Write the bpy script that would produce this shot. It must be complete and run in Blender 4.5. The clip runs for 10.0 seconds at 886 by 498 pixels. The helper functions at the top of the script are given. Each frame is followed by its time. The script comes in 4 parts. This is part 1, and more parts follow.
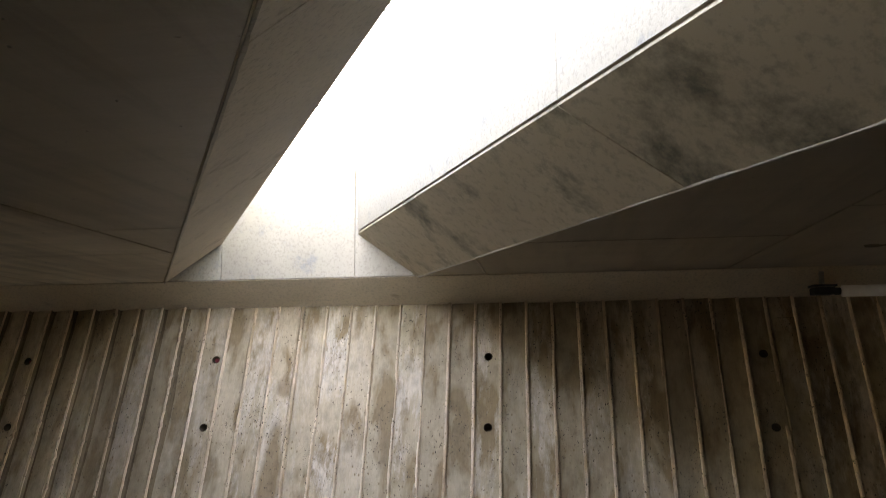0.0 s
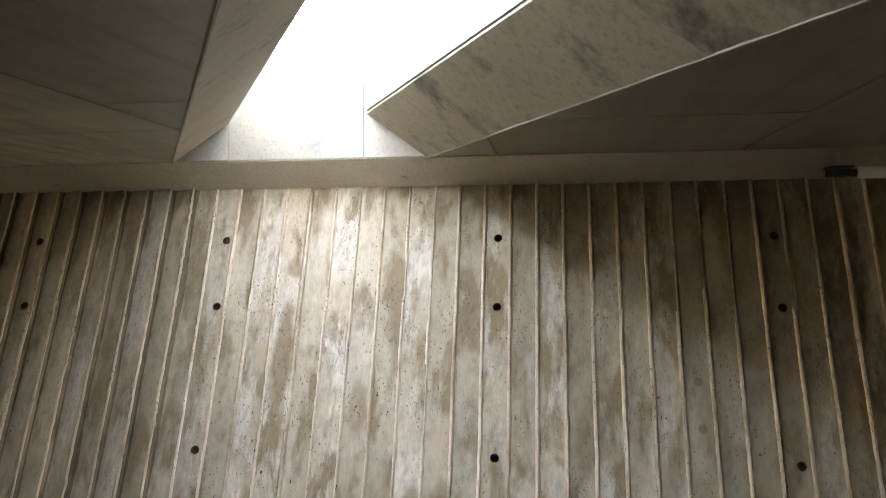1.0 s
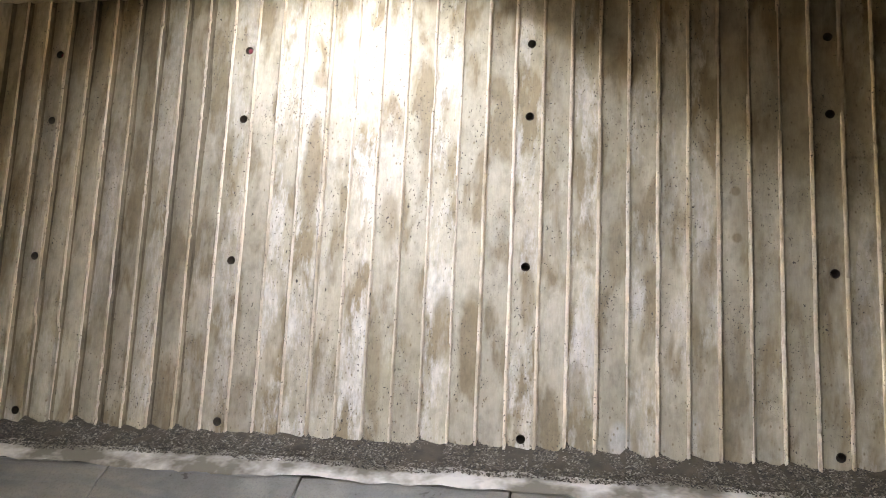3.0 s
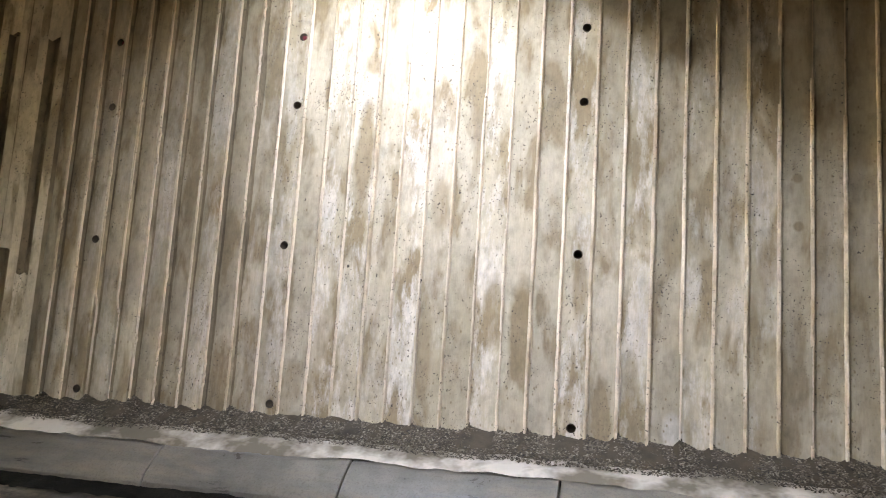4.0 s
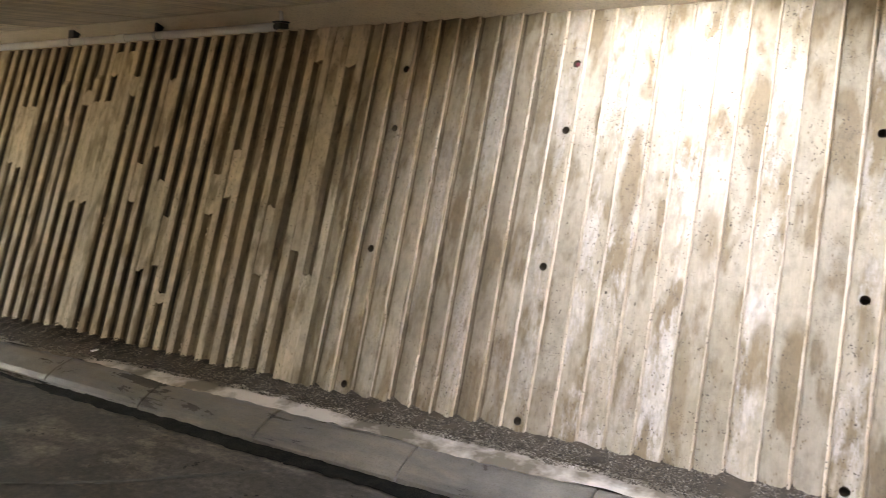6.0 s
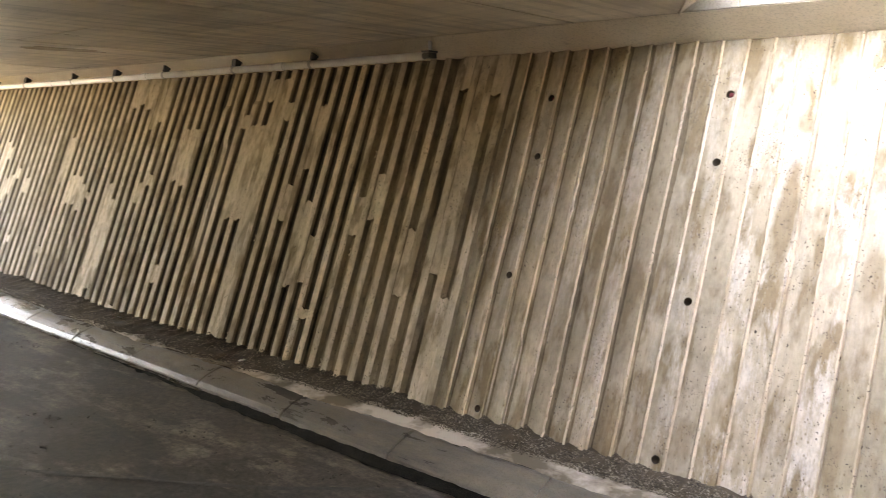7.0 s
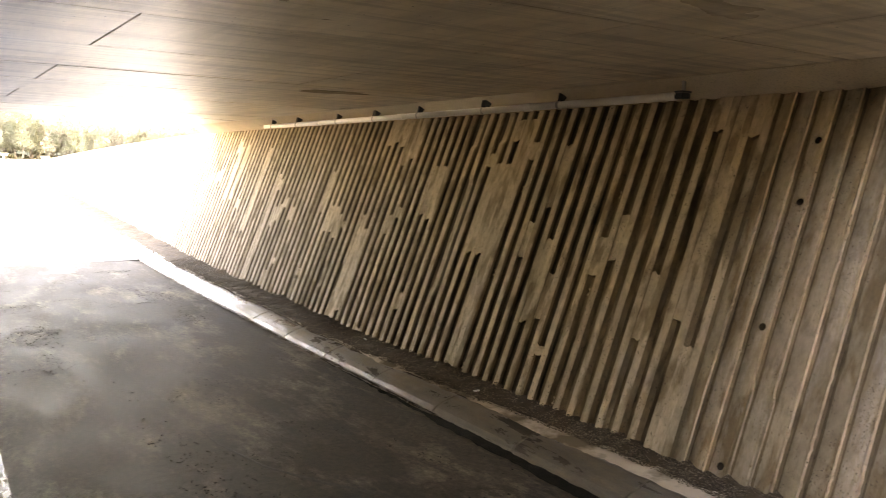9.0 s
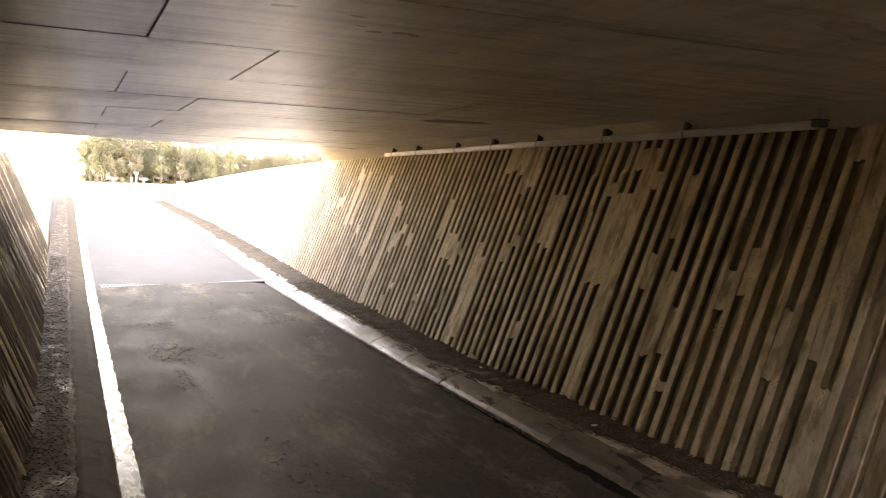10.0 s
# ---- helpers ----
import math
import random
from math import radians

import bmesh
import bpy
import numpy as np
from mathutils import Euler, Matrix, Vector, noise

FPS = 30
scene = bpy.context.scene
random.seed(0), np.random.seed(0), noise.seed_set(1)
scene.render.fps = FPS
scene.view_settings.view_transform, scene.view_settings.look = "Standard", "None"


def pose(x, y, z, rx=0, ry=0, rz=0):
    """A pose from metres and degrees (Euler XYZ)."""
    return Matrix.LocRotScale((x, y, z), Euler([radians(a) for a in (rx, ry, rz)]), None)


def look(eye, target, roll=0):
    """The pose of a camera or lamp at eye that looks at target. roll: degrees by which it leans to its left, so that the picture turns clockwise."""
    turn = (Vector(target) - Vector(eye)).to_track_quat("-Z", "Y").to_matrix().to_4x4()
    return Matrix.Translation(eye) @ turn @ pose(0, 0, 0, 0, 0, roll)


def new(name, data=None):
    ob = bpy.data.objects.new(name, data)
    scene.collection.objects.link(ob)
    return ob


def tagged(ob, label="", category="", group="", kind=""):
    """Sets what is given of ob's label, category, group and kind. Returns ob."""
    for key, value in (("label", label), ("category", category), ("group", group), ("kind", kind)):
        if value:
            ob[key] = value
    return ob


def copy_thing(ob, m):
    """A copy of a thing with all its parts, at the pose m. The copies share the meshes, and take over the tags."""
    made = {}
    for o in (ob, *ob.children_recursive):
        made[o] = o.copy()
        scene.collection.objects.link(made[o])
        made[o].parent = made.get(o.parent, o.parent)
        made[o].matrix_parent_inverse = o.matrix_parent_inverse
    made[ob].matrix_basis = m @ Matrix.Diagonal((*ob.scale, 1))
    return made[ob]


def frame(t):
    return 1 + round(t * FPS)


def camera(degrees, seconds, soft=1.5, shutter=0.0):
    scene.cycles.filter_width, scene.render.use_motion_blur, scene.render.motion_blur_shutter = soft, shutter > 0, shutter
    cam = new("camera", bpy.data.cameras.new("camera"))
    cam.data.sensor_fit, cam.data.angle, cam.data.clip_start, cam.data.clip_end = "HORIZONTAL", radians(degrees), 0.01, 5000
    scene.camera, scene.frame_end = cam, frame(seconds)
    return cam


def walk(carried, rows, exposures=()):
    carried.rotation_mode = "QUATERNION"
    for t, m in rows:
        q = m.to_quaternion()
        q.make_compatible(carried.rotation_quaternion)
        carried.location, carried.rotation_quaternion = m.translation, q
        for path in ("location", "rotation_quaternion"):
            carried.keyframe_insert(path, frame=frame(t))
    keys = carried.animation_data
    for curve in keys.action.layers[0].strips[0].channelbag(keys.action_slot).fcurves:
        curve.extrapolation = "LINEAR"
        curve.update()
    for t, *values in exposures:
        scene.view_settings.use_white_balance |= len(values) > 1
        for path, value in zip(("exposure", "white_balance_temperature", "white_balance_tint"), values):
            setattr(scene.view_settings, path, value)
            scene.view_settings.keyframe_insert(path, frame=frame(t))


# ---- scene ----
cam = camera(58.16, 10.0, soft=0.9, shutter=0.3)
PATH = [
    (0, pose(0.124, 0.002, 2.148, 98.05, 0.60, 7.14)),
    (0.5, pose(0.103, 0.006, 2.119, 94.42, 0.30, 7.31)),
    (1, pose(0.096, 0.034, 2.103, 90.13, 0.41, 7.55)),
    (1.5, pose(0.093, 0.056, 2.081, 86.19, 0.84, 7.23)),
    (2, pose(0.086, 0.052, 2.032, 82.72, 0.98, 7.18)),
    (2.5, pose(0.079, 0.076, 2.011, 79.36, 0.96, 8.17)),
    (4, pose(0.068, 0.113, 1.977, 77.23, 1.23, 13.24)),
    (4.5, pose(0.075, 0.119, 1.956, 77.44, 1.30, 16.45)),
    (5, pose(0.047, 0.127, 1.962, 77.61, 1.23, 21.03)),
    (5.5, pose(0.023, 0.097, 1.950, 78.60, 0.83, 26.05)),
    (7, pose(-0.068, -0.020, 1.962, 81.49, -0.29, 40.26)),
    (7.5, pose(-0.078, -0.038, 1.967, 82.16, -0.94, 44.37)),
    (8, pose(-0.097, -0.069, 1.955, 82.60, -1.10, 48.34)),
    (8.5, pose(-0.116, -0.107, 1.968, 83.23, -1.19, 52.27)),
    (9, pose(-0.126, -0.129, 1.959, 84.05, -1.38, 56.55)),
    (9.5, pose(-0.153, -0.151, 1.973, 84.67, -1.44, 60.64)),
    (10, pose(-0.153, -0.167, 1.981, 85.70, -1.74, 64.72)),
]
EXPOSURES = [(0.0, 4.55, 11600, 24), (1.0, 5.2, 10800, 20), (2.5, 5.98, 10700, 22), (4.5, 5.98, 10800, 22), (5.0, 5.85, 11200, 23), (5.5, 6.08, 11400, 25), (7.5, 6.2, 12100, 27), (8.5, 5.85, 13500, 29), (9.5, 5.15, 15800, 32), (10.0, 4.7, 16200, 33)]
walk(cam, PATH, EXPOSURES)

# ---- daylight: hazy bright sky ----
world = bpy.data.worlds.new("sky")
scene.world = world
world.use_nodes = True
wnt = world.node_tree
sky = wnt.nodes.new("ShaderNodeTexSky")
sky.sky_type = "NISHITA"
sky.sun_disc = False
sky.sun_elevation = radians(35)
sky.sun_rotation = radians(173)
sky.dust_density = 0.0
sky.air_density = 1.0
bg = wnt.nodes["Background"]
bg.inputs["Strength"].default_value = 0.15
wnt.links.new(sky.outputs["Color"], bg.inputs["Color"])
sun_data = bpy.data.lights.new("sun", "SUN")
sun_data.energy = 0.05
sun_data.angle = radians(70)
sun_data.color = (1.0, 0.96, 0.89)
sun = new("sun", sun_data)
sun.matrix_world = look((1.00, -8.13, 5.74), (0, 0, 0))

# ---- plan, in metres ----
LEAN = radians(21.48)          # both walls lean outwards
SL, CL = math.sin(LEAN), math.cos(LEAN)
YB, YS = 3.763, -0.36          # feet of the north and south walls at z = 0
S_TOP = 2.679                  # length of the north wall along its slope
H = 2.632                      # soffit
DECK_TOP = 3.33
PITCH, RIB0 = 0.15, -2.972     # rib spacing and one rib's place
SKEW, SKEW_EAST = -0.53, -0.507   # the decks' edges run askew: dx / dy
Y_HAUNCH, Z_HAUNCH = 4.74, 2.49
Y_DECK = 4.45


def lerp(table, x):
    xs, zs = zip(*table)
    return float(np.interp(x, xs, zs))


def floor_z(x):
    """The path's long profile: level under the decks, rising up the ramps."""
    u = -x - 1 if x < 0 else x - 11
    return lerp([(-99, 0), (7, 0.0), (11, 0.05), (13.5, 0.11), (15.5, 0.19), (19.5, 0.34), (25, 0.55), (37, 0.85), (50, 1.02), (70, 1.15), (110, 1.2), (2000, 1.2)], u)


def wing_z(x):
    u = -x - 1 if x < 0 else x - 11
    return lerp([(-99, 2.49), (15, 2.49), (17, 2.46), (21, 2.36), (27, 2.17), (37, 1.8), (51, 1.22), (60, 1.1), (90, 1.15)], u)


def west_edge(y):
    return -13.75 - 0.45 * y


# Unseen east end, set far off to keep its daylight from the wall.
def east_edge(y):
    return 24.2 - 0.45 * y


def west_gap(y):
    return -2.085 + SKEW * (y - Y_DECK)


def east_gap(y):
    return -0.566 + SKEW_EAST * (y - Y_DECK)


# ---- materials ----
def mat(name):
    m = bpy.data.materials.new(name)
    m.use_nodes = True
    return m, m.node_tree, m.node_tree.nodes["Principled BSDF"]


def node(nt, kind, **vals):
    n = nt.nodes.new(kind)
    for k, v in vals.items():
        if k in n.inputs:
            n.inputs[k].default_value = v
    return n


def coords(nt, scale, rand=0.0):
    """Object coordinates, scaled; rand shifts them from object to object."""
    tc = nt.nodes.new("ShaderNodeTexCoord")
    mp = nt.nodes.new("ShaderNodeMapping")
    mp.inputs["Scale"].default_value = scale
    nt.links.new(tc.outputs["Object"], mp.inputs["Vector"])
    if rand:
        oi = nt.nodes.new("ShaderNodeObjectInfo")
        mul = nt.nodes.new("ShaderNodeMath")
        mul.operation = "MULTIPLY"
        mul.inputs[1].default_value = rand
        nt.links.new(oi.outputs["Random"], mul.inputs[0])
        comb = nt.nodes.new("ShaderNodeCombineXYZ")
        nt.links.new(mul.outputs[0], comb.inputs["X"])
        nt.links.new(mul.outputs[0], comb.inputs["Z"])
        nt.links.new(comb.outputs[0], mp.inputs["Location"])
    return mp.outputs["Vector"]


def noise_tex(nt, vec, scale, detail=4.0, rough=0.55, distortion=0.0):
    n = nt.nodes.new("ShaderNodeTexNoise")
    n.inputs["Scale"].default_value = scale
    n.inputs["Detail"].default_value = detail
    n.inputs["Roughness"].default_value = rough
    n.inputs["Distortion"].default_value = distortion
    nt.links.new(vec, n.inputs["Vector"])
    return n.outputs["Fac"]


def ramp(nt, fac, *stops):
    r = nt.nodes.new("ShaderNodeValToRGB")
    els = r.color_ramp.elements
    while len(els) < len(stops):
        els.new(0.5)
    for e, (p, c) in zip(els, stops):
        e.position = p
        e.color = (c, c, c, 1) if isinstance(c, (int, float)) else (*c, 1)
    nt.links.new(fac, r.inputs["Fac"])
    return r.outputs["Color"]


def mix(nt, fac, a, b, mode="MIX"):
    m = nt.nodes.new("ShaderNodeMix")
    m.data_type = "RGBA"
    m.blend_type = mode
    for key, v in ((0, fac), (6, a), (7, b)):
        if isinstance(v, (int, float)):
            m.inputs[key].default_value = v if key == 0 else (v, v, v, 1)
        elif isinstance(v, tuple):
            m.inputs[key].default_value = (*v, 1)
        else:
            nt.links.new(v, m.inputs[key])
    return m.outputs[2]


def bump(nt, bsdf, height, strength, distance=0.01):
    b = nt.nodes.new("ShaderNodeBump")
    b.inputs["Strength"].default_value = strength
    b.inputs["Distance"].default_value = distance
    nt.links.new(height, b.inputs["Height"])
    nt.links.new(b.outputs["Normal"], bsdf.inputs["Normal"])


def voronoi(nt, vec):
    v = nt.nodes.new("ShaderNodeTexVoronoi")
    nt.links.new(vec, v.inputs["Vector"])
    return v.outputs["Distance"], v.outputs["Color"]


# the larger damp stains of the boards under the slot: place along the wall, height, half width, half height, depth of colour
STAINS = [(-1.392, 1.52, 0.075, 0.36, 0.9), (-0.472, 0.66, 0.075, 0.3, 0.9), (-0.936, 1.25, 0.066, 0.2, 0.6), (-0.368, 1.935, 0.066, 0.1, 0.85), (0.277, 1.12, 0.062, 0.2, 0.7),
          (0.731, 1.02, 0.062, 0.18, 0.6), (-0.172, 0.86, 0.05, 0.2, 0.75), (-0.616, 0.74, 0.075, 0.24, 0.75), (-1.378, 2.013, 0.055, 0.07, 0.7), (0.861, 1.411, 0.03, 0.03, 0.8),
          (0.866, 1.186, 0.03, 0.03, 0.8), (-0.982, 0.484, 0.065, 0.28, 0.65), (0.081, 0.414, 0.055, 0.2, 0.6)]
LIME_SPOT = (0.3, 0.2, 0.075, 0.12, 1.0)


def blotch(nt, warp, x, z, rx, rz, amount):
    """A soft-edged patch round one place of the wall."""
    mp = nt.nodes.new("ShaderNodeMapping")
    mp.inputs["Scale"].default_value = (1 / rx, 0, 1 / rz)
    mp.inputs["Location"].default_value = (-x / rx - 0.3, 0, -z / rz - 0.3)
    tc = nt.nodes.new("ShaderNodeTexCoord")
    nt.links.new(tc.outputs["Object"], mp.inputs["Vector"])
    g = nt.nodes.new("ShaderNodeTexGradient")
    g.gradient_type = "SPHERICAL"
    flat = mix(nt, 1.0, warp, (1.0, 0.0, 1.0), "MULTIPLY")
    nt.links.new(mix(nt, 0.6, mp.outputs["Vector"], flat, "ADD"), g.inputs["Vector"])
    return ramp(nt, g.outputs["Fac"], (0.05, 0.0), (0.42, amount))


def concrete_wall(name, light, dark, brown, pale, moss, rand=7.0, vary=1.0, grime=0.0, stained=False):
    """Board-marked concrete: soft brown blotches board by board, chalky lime, dark spots and small open pits."""
    m, nt, b = mat(name)
    light, dark, brown, pale, moss = [(c[0] * 1.06, c[1] * 0.965, c[2] * 0.85) for c in (light, dark, brown, pale, moss)]
    cs = coords(nt, (1, 1, 1), rand)
    oi = nt.nodes.new("ShaderNodeObjectInfo")
    cloud = noise_tex(nt, coords(nt, (1.8, 1, 0.65), rand), 2.6, 5, 0.6)
    mottle = noise_tex(nt, coords(nt, (1.2, 1, 0.7), rand), 16, 6, 0.7, 0.1)
    stain = noise_tex(nt, coords(nt, (5.0, 1.5, 1.7), rand), 1.3, 4, 0.55, 0.3)
    bloom = noise_tex(nt, coords(nt, (4.2, 1.6, 1.1), rand * 0.6), 1.5, 7, 0.72, 0.15)
    chalk = noise_tex(nt, coords(nt, (26, 8, 9), rand), 1.0, 6, 0.72)
    damp = noise_tex(nt, coords(nt, (1.1, 0.7, 0.8)), 1.0, 5, 0.62)
    streak = noise_tex(nt, coords(nt, (130, 45, 3.2), rand), 1.0, 4, 0.6)
    fine = noise_tex(nt, cs, 75, 4, 0.75)
    col = mix(nt, ramp(nt, cloud, (0.34, 0), (0.66, 1)), dark, light)
    col = mix(nt, ramp(nt, damp, (0.5, 0), (0.68, 0.55)), col, moss)
    col = mix(nt, ramp(nt, stain, (0.5, 0), (0.6, 0.9)), col, brown)
    # lime lies over the stains in chalky scraped patches, on some boards more than on others
    limy = mix(nt, 1.0, ramp(nt, oi.outputs["Random"], (0.3, 0.1), (0.85, 0.85)), ramp(nt, bloom, (0.47, 0.0), (0.56, 1.0)), "MULTIPLY")
    limy = mix(nt, 1.0, limy, ramp(nt, chalk, (0.36, 0.25), (0.56, 1.0)), "MULTIPLY")
    col = mix(nt, limy, col, pale)
    if stained:
        rough = nt.nodes.new("ShaderNodeTexNoise")
        rough.inputs["Scale"].default_value = 6
        rough.inputs["Detail"].default_value = 5
        nt.links.new(coords(nt, (1, 1, 1)), rough.inputs["Vector"])
        for place in STAINS:
            col = mix(nt, blotch(nt, rough.outputs["Color"], *place), col, brown)
        col = mix(nt, blotch(nt, rough.outputs["Color"], *LIME_SPOT), col, pale)
    if grime:
        soot = noise_tex(nt, coords(nt, (2.4, 0.8, 0.6), rand * 0.12), 1.0, 6, 0.62, 0.15)
        # grime thins out under the slot: the slot's light put into the colour
        run = nt.nodes.new("ShaderNodeSeparateXYZ")
        nt.links.new(coords(nt, (1, 1, 1)), run.inputs[0])
        off = nt.nodes.new("ShaderNodeMath")
        off.inputs[1].default_value = 0.9
        nt.links.new(run.outputs["X"], off.inputs[0])
        away = nt.nodes.new("ShaderNodeMath")
        away.operation = "ABSOLUTE"
        nt.links.new(off.outputs[0], away.inputs[0])
        slot_light = ramp(nt, away.outputs[0], (0.6, 0.35), (1.0, 1.0))
        col = mix(nt, mix(nt, 1.0, ramp(nt, soot, (0.37, 0.0), (0.57, grime)), slot_light, "MULTIPLY"), col, tuple(0.6 * c for c in moss))
    col = mix(nt, 1.0, col, ramp(nt, streak, (0.3, 0.92), (0.7, 1.06)), "MULTIPLY")
    col = mix(nt, 1.0, col, ramp(nt, mottle, (0.3, 0.74), (0.5, 1.0), (0.7, 1.14)), "MULTIPLY")
    tone = ramp(nt, oi.outputs["Random"], (0.0, 1 - 0.22 * vary), (0.7, 1 + 0.1 * vary))
    col = mix(nt, 1.0, col, tone, "MULTIPLY")
    # round soft spots, a few to a board
    spot, spot_id = voronoi(nt, coords(nt, (6.5, 0.4, 4.2), rand + 2.0))
    some = ramp(nt, spot_id, (0.46, 0.0), (0.6, 0.85))
    col = mix(nt, mix(nt, 1.0, ramp(nt, spot, (0.06, 1.0), (0.2, 0.0)), some, "MULTIPLY"), col, tuple(0.72 * c for c in brown))
    # open pits, small and ragged, and finer pores between them
    warp = nt.nodes.new("ShaderNodeTexNoise")
    warp.inputs["Scale"].default_value = 34
    warp.inputs["Detail"].default_value = 3
    nt.links.new(cs, warp.inputs["Vector"])
    fine_d, fine_id = voronoi(nt, mix(nt, 0.5, coords(nt, (24, 1.5, 15), rand), warp.outputs["Color"], "ADD"))
    big_d, big_id = voronoi(nt, mix(nt, 0.6, coords(nt, (15, 1, 11), rand + 1.0), warp.outputs["Color"], "ADD"))
    gate = noise_tex(nt, cs, 3.6, 4, 0.65)
    pore = mix(nt, ramp(nt, gate, (0.54, 0), (0.6, 1)), 1.0, ramp(nt, fine_d, (0.13, 0), (0.21, 1)))
    crowd = noise_tex(nt, coords(nt, (2.0, 1, 0.8), rand), 2.4, 3, 0.6)
    pit = mix(nt, mix(nt, 1.0, ramp(nt, big_id, (0.54, 0), (0.56, 1)), ramp(nt, crowd, (0.5, 0), (0.54, 1)), "MULTIPLY"), 1.0, ramp(nt, big_d, (0.18, 0), (0.27, 1)))
    pore = mix(nt, 1.0, pore, pit, "MULTIPLY")
    col = mix(nt, pore, (0.065, 0.052, 0.04), col)
    nt.links.new(col, b.inputs["Base Color"])
    nt.links.new(ramp(nt, cloud, (0.3, 0.7), (0.7, 0.92)), b.inputs["Roughness"])
    h = mix(nt, 0.5, mix(nt, 0.5, mottle, mix(nt, 0.5, chalk, fine)), pore)
    bump(nt, b, h, 0.8, 0.008)
    return m


M_WALL = concrete_wall("board_marked_concrete", (0.56, 0.505, 0.415), (0.47, 0.415, 0.33), (0.265, 0.2, 0.125), (0.71, 0.69, 0.665), (0.33, 0.28, 0.19), 7.0, 0.5, 0.5, True)
M_RIB = concrete_wall("rib_concrete", (0.78, 0.71, 0.605), (0.68, 0.61, 0.505), (0.5, 0.42, 0.315), (0.74, 0.7, 0.64), (0.42, 0.365, 0.28), 5.0, 0.4)
M_RIB_OLD = concrete_wall("older_rib_concrete", (0.74, 0.665, 0.555), (0.6, 0.53, 0.43), (0.3, 0.24, 0.168), (0.78, 0.72, 0.63), (0.42, 0.365, 0.28), 5.0, 0.3, 0.35)
# Lightened wall copy for past the portal: the daylight glare is in its colour.
M_WALL_LIT = concrete_wall("lit_wall_concrete", (0.82, 0.8, 0.76), (0.74, 0.71, 0.66), (0.5, 0.45, 0.38), (0.84, 0.83, 0.8), (0.6, 0.56, 0.5), 5.0, 0.3)
# Darker wall copies for recesses and the south wall: grime plus painted shade.
M_HALF_SHADE = concrete_wall("grimy_half_shaded_concrete", (0.36, 0.295, 0.21), (0.25, 0.203, 0.14), (0.13, 0.102, 0.066), (0.44, 0.375, 0.29), (0.165, 0.13, 0.086), 7.0, 0.6, 0.6)
M_GRIME_SHADE = concrete_wall("grimy_shaded_concrete", (0.105, 0.08, 0.053), (0.06, 0.046, 0.03), (0.04, 0.03, 0.019), (0.135, 0.107, 0.074), (0.037, 0.029, 0.019))


def soffit_concrete():
    m, nt, b = mat("soffit_concrete")
    big = noise_tex(nt, coords(nt, (0.5, 0.28, 0.5)), 1.6, 5, 0.6)
    drag = noise_tex(nt, coords(nt, (9, 0.8, 5)), 1.0, 5, 0.65, 0.3)
    fine = noise_tex(nt, coords(nt, (1, 1, 1)), 45, 4, 0.7)
    col = mix(nt, ramp(nt, big, (0.3, 0), (0.7, 1)), (0.62, 0.53, 0.42), (0.78, 0.685, 0.555))
    col = mix(nt, ramp(nt, drag, (0.38, 0.6), (0.54, 0)), col, (0.27, 0.232, 0.18))
    smear = noise_tex(nt, coords(nt, (0.9, 5, 2)), 1.0, 6, 0.7, 0.5)
    col = mix(nt, 1.0, col, ramp(nt, smear, (0.3, 0.72), (0.7, 1.22)), "MULTIPLY")
    # This mask darkens the soffit from the slot eastwards: shade put into its colour.
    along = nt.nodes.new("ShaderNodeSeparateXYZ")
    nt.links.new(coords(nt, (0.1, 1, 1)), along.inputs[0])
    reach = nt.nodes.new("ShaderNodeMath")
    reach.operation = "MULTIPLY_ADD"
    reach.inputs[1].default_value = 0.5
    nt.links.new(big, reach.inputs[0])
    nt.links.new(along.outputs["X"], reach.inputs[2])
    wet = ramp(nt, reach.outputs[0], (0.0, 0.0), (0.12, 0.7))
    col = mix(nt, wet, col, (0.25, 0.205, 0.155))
    isl = nt.nodes.new("ShaderNodeNewGeometry")
    col = mix(nt, 1.0, col, ramp(nt, isl.outputs["Random Per Island"], (0, 0.86), (1, 1.1)), "MULTIPLY")
    # air pockets left under the formwork
    warp = nt.nodes.new("ShaderNodeTexNoise")
    warp.inputs["Scale"].default_value = 9
    nt.links.new(coords(nt, (1, 1, 1)), warp.inputs["Vector"])
    void_d, void_id = voronoi(nt, mix(nt, 0.5, coords(nt, (4.5, 2.2, 1)), warp.outputs["Color"], "ADD"))
    void = mix(nt, ramp(nt, void_id, (0.55, 0), (0.57, 1)), 1.0, ramp(nt, void_d, (0.06, 0), (0.1, 1)))
    col = mix(nt, void, (0.09, 0.075, 0.055), col)
    nt.links.new(col, b.inputs["Base Color"])
    nt.links.new(ramp(nt, big, (0.3, 0.26), (0.7, 0.38)), b.inputs["Roughness"])
    bump(nt, b, mix(nt, 0.5, mix(nt, 0.5, drag, fine), void), 0.4, 0.006)
    return m


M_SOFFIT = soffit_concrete()


